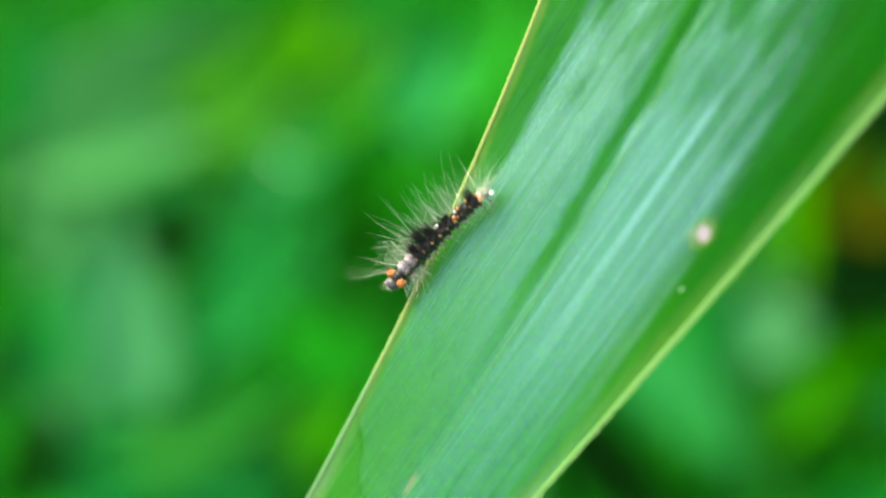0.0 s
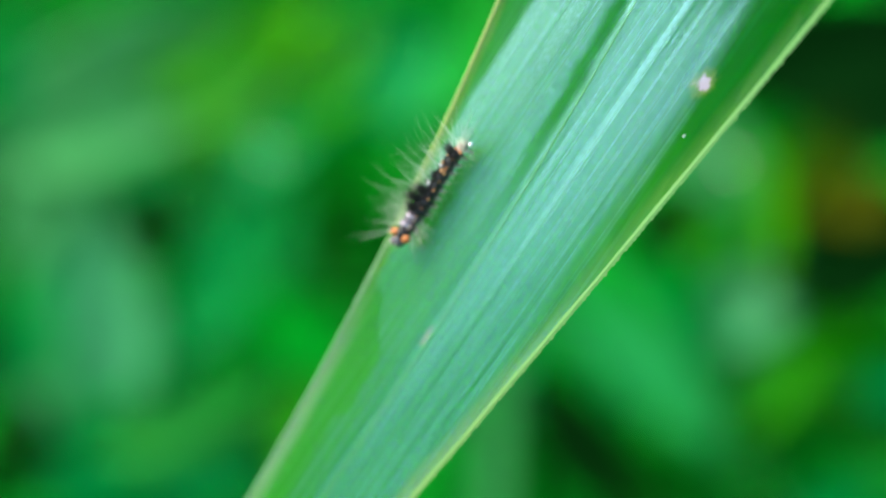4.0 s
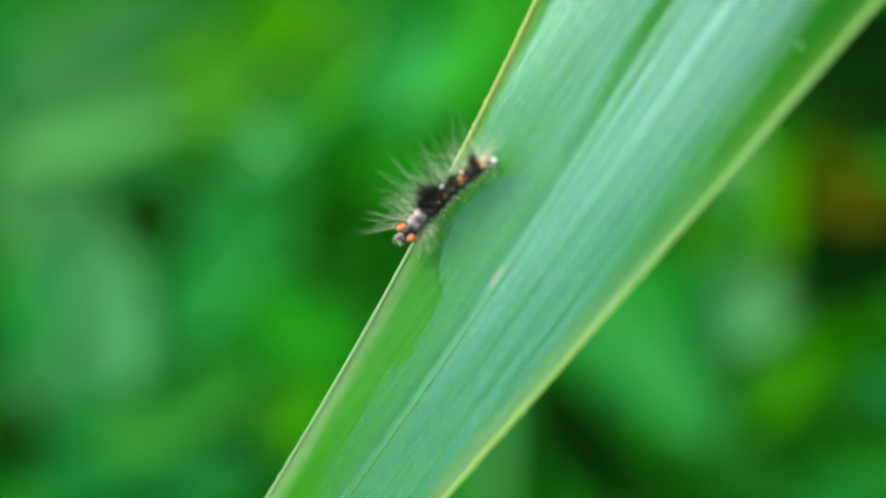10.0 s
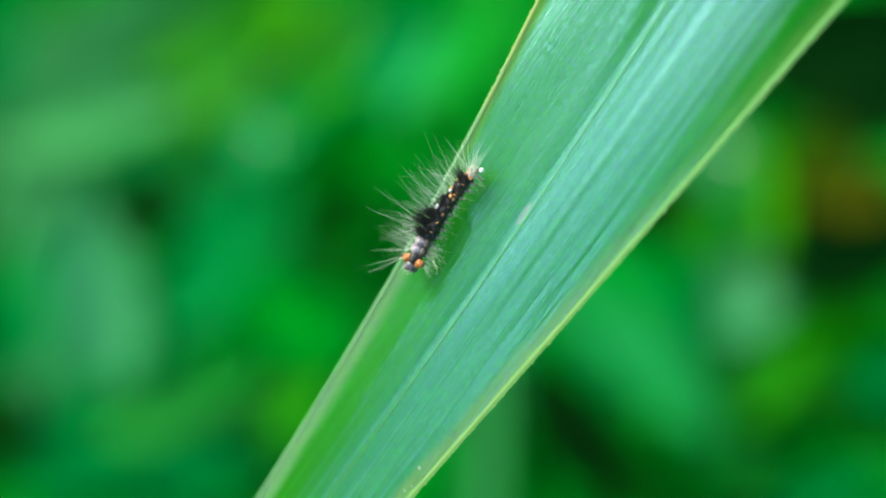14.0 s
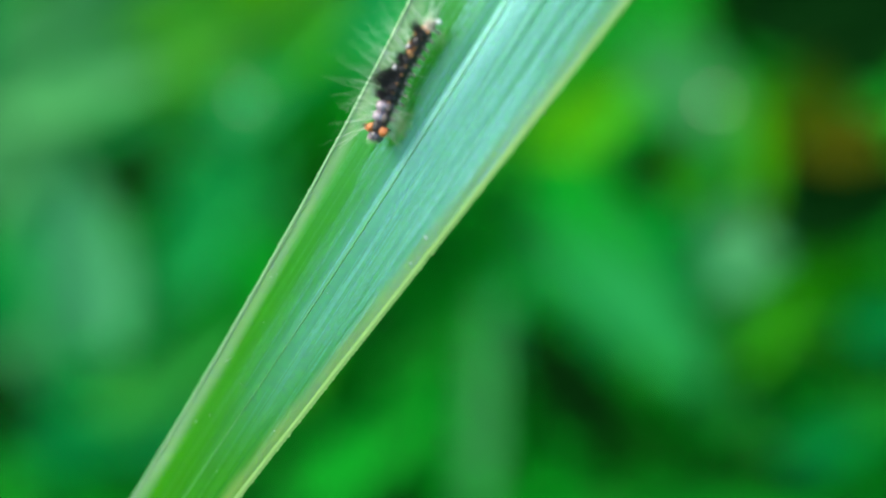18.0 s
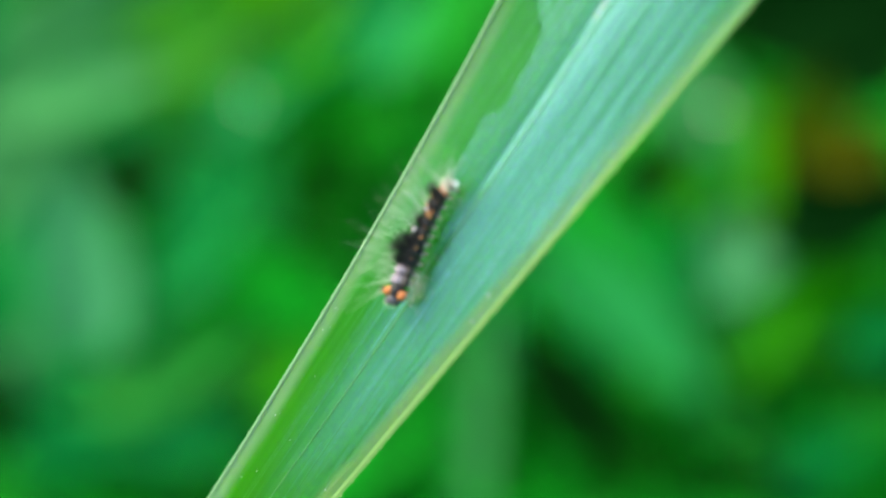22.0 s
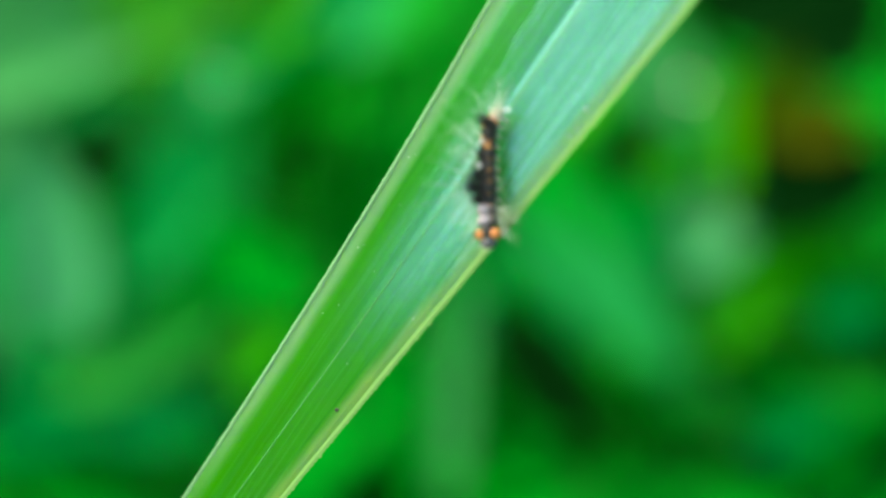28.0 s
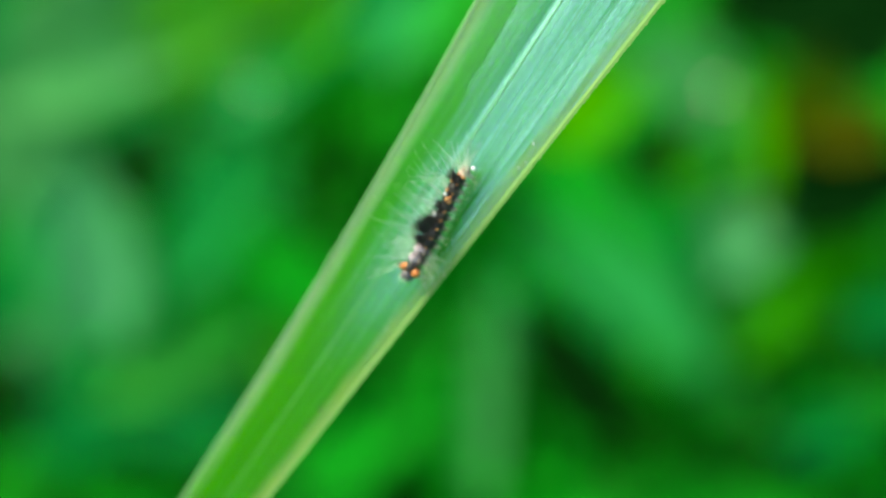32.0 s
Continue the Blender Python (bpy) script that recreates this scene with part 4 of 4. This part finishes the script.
far_leaf(-0.265, -0.092, 0.95, 0.138, 0.094, 35, TEALG, 0, 0)
far_leaf(-0.194, 0.012, 0.95, 0.084, 0.064, 60, TEALG, 0, 0)
far_leaf(-0.292, -0.132, 0.96, 0.159, 0.099, 55, TEALG, 0, 0)
far_leaf(-0.163, -0.064, 0.96, 0.109, 0.080, 60, MIDG, 0, 0)
far_leaf(-0.357, -0.053, 0.95, 0.127, 0.064, 85, TEALG, 0, 0)
far_leaf(-0.215, 0.058, 0.96, 0.094, 0.054, 25, MIDG, 0, 0)
# dark leaf that stands in for a shaded gap
far_leaf(-0.243, 0.018, 0.90, 0.065, 0.058, 0, GAPSHADE, 0, 0)
far_leaf(-0.292, -0.047, 0.92, 0.161, 0.109, 100, GREYP, 8, -6)
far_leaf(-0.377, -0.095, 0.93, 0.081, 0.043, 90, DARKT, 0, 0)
far_leaf(-0.368, -0.169, 0.94, 0.068, 0.053, 70, GAPSHADE, 0, 0)
far_leaf(-0.175, -0.030, 0.95, 0.088, 0.059, -30, TEALP, 6, 0)
far_leaf(-0.197, -0.039, 0.94, 0.102, 0.073, 50, TEALG, 0, 0)
far_leaf(-0.184, -0.092, 0.95, 0.117, 0.083, 30, SATG, 0, 0)
far_leaf(-0.224, -0.136, 0.95, 0.162, 0.103, 25, MIDG, 0, 4)
far_leaf(-0.299, -0.203, 0.93, 0.115, 0.062, 10, TEALD, 6, -6)
far_leaf(-0.220, -0.204, 0.95, 0.098, 0.064, 0, TEALD, 0, 0)
far_leaf(-0.178, -0.192, 0.97, 0.075, 0.050, 40, TEALG, -6, 8)
plant_root("broad_leaf_herb", -0.04, 0.90, "bright green herb with smooth upright leaves")
far_leaf(-0.143, -0.133, 0.96, 0.109, 0.075, 60, MIDG, 0, 0)
far_leaf(-0.102, 0.055, 1.10, 0.187, 0.130, 80, GAPDULL, 0, 0)
far_leaf(-0.131, -0.099, 1.12, 0.185, 0.150, 60, SATG, 0, 0)
far_leaf(0.004, 0.213, 1.12, 0.173, 0.150, 60, SATG, 0, 0)
far_leaf(-0.034, 0.149, 0.96, 0.099, 0.079, 60, BRIGHT, -6, 4)
far_leaf(-0.081, 0.037, 0.93, 0.134, 0.096, 60, GAPDULL, 0, 0)
far_leaf(-0.094, 0.017, 0.92, 0.081, 0.066, 50, GAPDIM, 0, 0)
far_leaf(-0.132, -0.070, 0.93, 0.110, 0.067, -50, SATG, 6, -6)
far_leaf(-0.120, -0.135, 0.94, 0.097, 0.063, 50, YELLD, 8, 4)
far_leaf(-0.076, 0.098, 0.97, 0.070, 0.050, 40, SATG, 0, 0)
far_leaf(-0.074, -0.224, 0.95, 0.128, 0.089, 30, SATG, 0, 0)
far_leaf(-0.016, -0.196, 0.96, 0.109, 0.074, 75, SATG, 0, 0)
plant_root("lance_leaf_plant", 0.14, 0.72, "leafy plant with a long lance-shaped light green leaf")
far_leaf(0.193, -0.094, 1.10, 0.295, 0.187, -45, TEALG, 0, 0)
far_leaf(0.064, -0.152, 1.10, 0.227, 0.113, 80, SATG, 0, 0)
far_leaf(0.160, -0.088, 0.93, 0.206, 0.086, -50, JADE, 10, -10, True)
far_leaf(0.205, -0.047, 0.92, 0.104, 0.028, -62, TEALD, 6, 8)
far_leaf(0.035, -0.177, 0.92, 0.203, 0.042, 86, DULLP, 5, 0)
far_leaf(0.062, -0.103, 0.95, 0.088, 0.024, 84, TEALP, 5, 0)
far_leaf(0.104, -0.154, 0.90, 0.148, 0.088, -52, GAPSHADE, 0, 0)
far_leaf(0.136, -0.186, 0.91, 0.159, 0.079, -38, GAPDIM, 0, 0)
far_leaf(0.233, -0.175, 0.94, 0.092, 0.044, -25, MIDG, 6, -4)
far_leaf(0.134, -0.016, 0.94, 0.156, 0.093, -40, SATG, 0, 0)
far_leaf(0.215, 0.019, 0.96, 0.074, 0.059, -40, YELLD, 0, 0)
far_leaf(0.247, -0.092, 0.96, 0.084, 0.059, -30, MIDG, 5, 0)
far_leaf(0.177, 0.027, 0.92, 0.073, 0.062, 50, GAPSHADE, 0, 0)
far_leaf(0.125, 0.066, 0.98, 0.131, 0.086, 35, YELLG, 0, 0)
plant_root("broad_leaf_herb", 0.30, 0.84, "mixed green herb with some browning leaves")
far_leaf(0.377, 0.178, 1.10, 0.238, 0.170, 0, GAPSHADE, 0, 0)
far_leaf(0.390, 0.003, 1.10, 0.187, 0.147, 0, GAPSHADE, 0, 0)
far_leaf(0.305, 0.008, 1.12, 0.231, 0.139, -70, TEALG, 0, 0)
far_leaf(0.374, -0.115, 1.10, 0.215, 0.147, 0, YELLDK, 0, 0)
far_leaf(0.189, -0.224, 1.10, 0.261, 0.136, -35, GAPDIM, 0, 0)
far_leaf(0.368, -0.202, 1.08, 0.211, 0.128, 10, GAPDIM, 0, 0)
far_leaf(0.209, 0.093, 0.94, 0.117, 0.097, -40, DULLP, 2, -2)
glossy_leaf(0.237, 0.075, 0.93, 0.0105)
far_leaf(0.270, 0.036, 0.93, 0.115, 0.038, -84, YELLG, -5, 5)
far_leaf(0.329, -0.076, 0.95, 0.108, 0.064, 20, YELLDK, 5, 0)
far_leaf(0.286, -0.118, 0.95, 0.093, 0.054, 60, YELLD, 8, -6)
far_leaf(0.318, 0.074, 0.95, 0.098, 0.078, 60, OLIVED, 6, 6)
far_leaf(0.353, 0.042, 0.94, 0.082, 0.068, 0, RUST, 5, -5)
far_leaf(0.364, 0.101, 0.92, 0.071, 0.062, 0, GAPSHADE, 0, 0)
far_leaf(0.325, -0.030, 0.91, 0.117, 0.066, 5, GAPSHADE, 0, 0)
far_leaf(0.325, 0.173, 0.93, 0.172, 0.105, 20, GAPSHADE, 0, 0)
far_leaf(0.276, 0.191, 0.95, 0.098, 0.088, 30, GAPDIM, 0, 0)
far_leaf(0.267, -0.045, 0.95, 0.103, 0.089, 40, GREYP, 0, 0)
glossy_leaf(0.268, -0.042, 0.94, 0.0068)
far_leaf(0.322, -0.152, 0.94, 0.092, 0.058, 0, GAPDIM, 0, 0)
far_leaf(0.332, -0.217, 0.94, 0.087, 0.058, 20, TEALD, 6, -8)
far_leaf(0.375, -0.118, 0.94, 0.063, 0.054, 0, TEALD, 0, 0)
far_leaf(0.376, -0.102, 0.97, 0.070, 0.065, 0, GAPDULL, 0, 0)


def build_cover():
    """Low leaves that hide the soil, too many to count."""
    rng = random.Random(21)
    verts, faces = [], []
    for _ in range(42000):
        r, a = 5.6 * rng.random(), rng.uniform(0, 2 * math.pi)
        x, y = r * math.cos(a), 1.15 + r * math.sin(a)
        far = 1 + 0.3 * max(0.0, r - 1.0)
        z = rng.uniform(0.0, 0.11) * (0.6 + 0.8 * noise.noise((x * 4, y * 4, 2)))
        L, W = rng.uniform(0.04, 0.10) * far, rng.uniform(0.018, 0.042) * far
        m = pose(x, y, z + 0.005, rng.uniform(-50, 50), rng.uniform(-50, 30), rng.uniform(0, 360))
        k = len(verts)
        for px, py, pz in ((0, 0, 0), (0.3, -0.5, 0.06), (0.7, -0.42, 0.08), (1, 0, -0.05), (0.7, 0.42, 0.08), (0.3, 0.5, 0.06), (0.5, 0, 0.0)):
            verts.append(m @ Vector((px * L, py * W, pz * L)))
        faces += [(k, k + 1, k + 6), (k + 1, k + 2, k + 6), (k + 2, k + 3, k + 6), (k + 3, k + 4, k + 6), (k + 4, k + 5, k + 6), (k + 5, k, k + 6)]
    ob = new("ground_cover", mesh("ground_cover", verts, faces, COVERG))
    tagged(ob, "dense low green leaves over the soil", "undergrowth", kind="stuff")


build_cover()


def build_sky_block():
    """Unseen shrubs added all round to block the low sky, too many leaves to count."""
    rng = random.Random(33)
    verts, faces = [], []
    for _ in range(30000):
        a = rng.uniform(0, 2 * math.pi)
        # taller on the side that the blade mirrors, to cut its sheen
        top = 2.3 + 1.1 * max(0.0, math.cos(a + 2.52)) + 0.9 * noise.noise((3 * math.cos(a), 3 * math.sin(a), 0.7)) + 0.5 * noise.noise((11 * math.cos(a), 11 * math.sin(a), 4))
        q = rng.random() ** 0.8
        r = 4.2 + 1.4 * noise.noise((5 * math.cos(a), 5 * math.sin(a), q * 3)) + rng.random() ** 2 * 1.6 + 0.5 * q
        m = pose(r * math.cos(a), 1.0 + r * math.sin(a), q * top, rng.uniform(-60, 60), rng.uniform(-60, 60), rng.uniform(0, 360))
        L, W = rng.uniform(0.10, 0.26), rng.uniform(0.05, 0.11)
        k = len(verts)
        for px, py, pz in ((0, 0, 0), (0.35, -0.5, 0.05), (1, 0, -0.08), (0.35, 0.5, 0.05)):
            verts.append(m @ Vector((px * L, py * W, pz * L)))
        faces += [(k, k + 1, k + 2), (k, k + 2, k + 3)]
    ob = new("thicket", mesh("thicket", verts, faces, COVERG))
    tagged(ob, "dense green shrubs added out of view to block the low sky", "undergrowth", kind="stuff")


build_sky_block()


def motions():
    rows = CRAWL_A + CRAWL_B + CRAWL_C
    tracks = [[] for _ in segments]
    root = []
    for row in rows:
        mats = body_poses(row)
        mid = LEAF @ mats[6] @ Matrix.Translation((0, 0, -0.00172))
        root.append((row[0], mid))
        inv = mid.inverted()
        for k, m in enumerate(mats):
            tracks[k].append((row[0], inv @ LEAF @ m))
    walk(caterpillar, root)
    for seg, keys in zip(segments, tracks):
        walk(seg, keys)


motions()
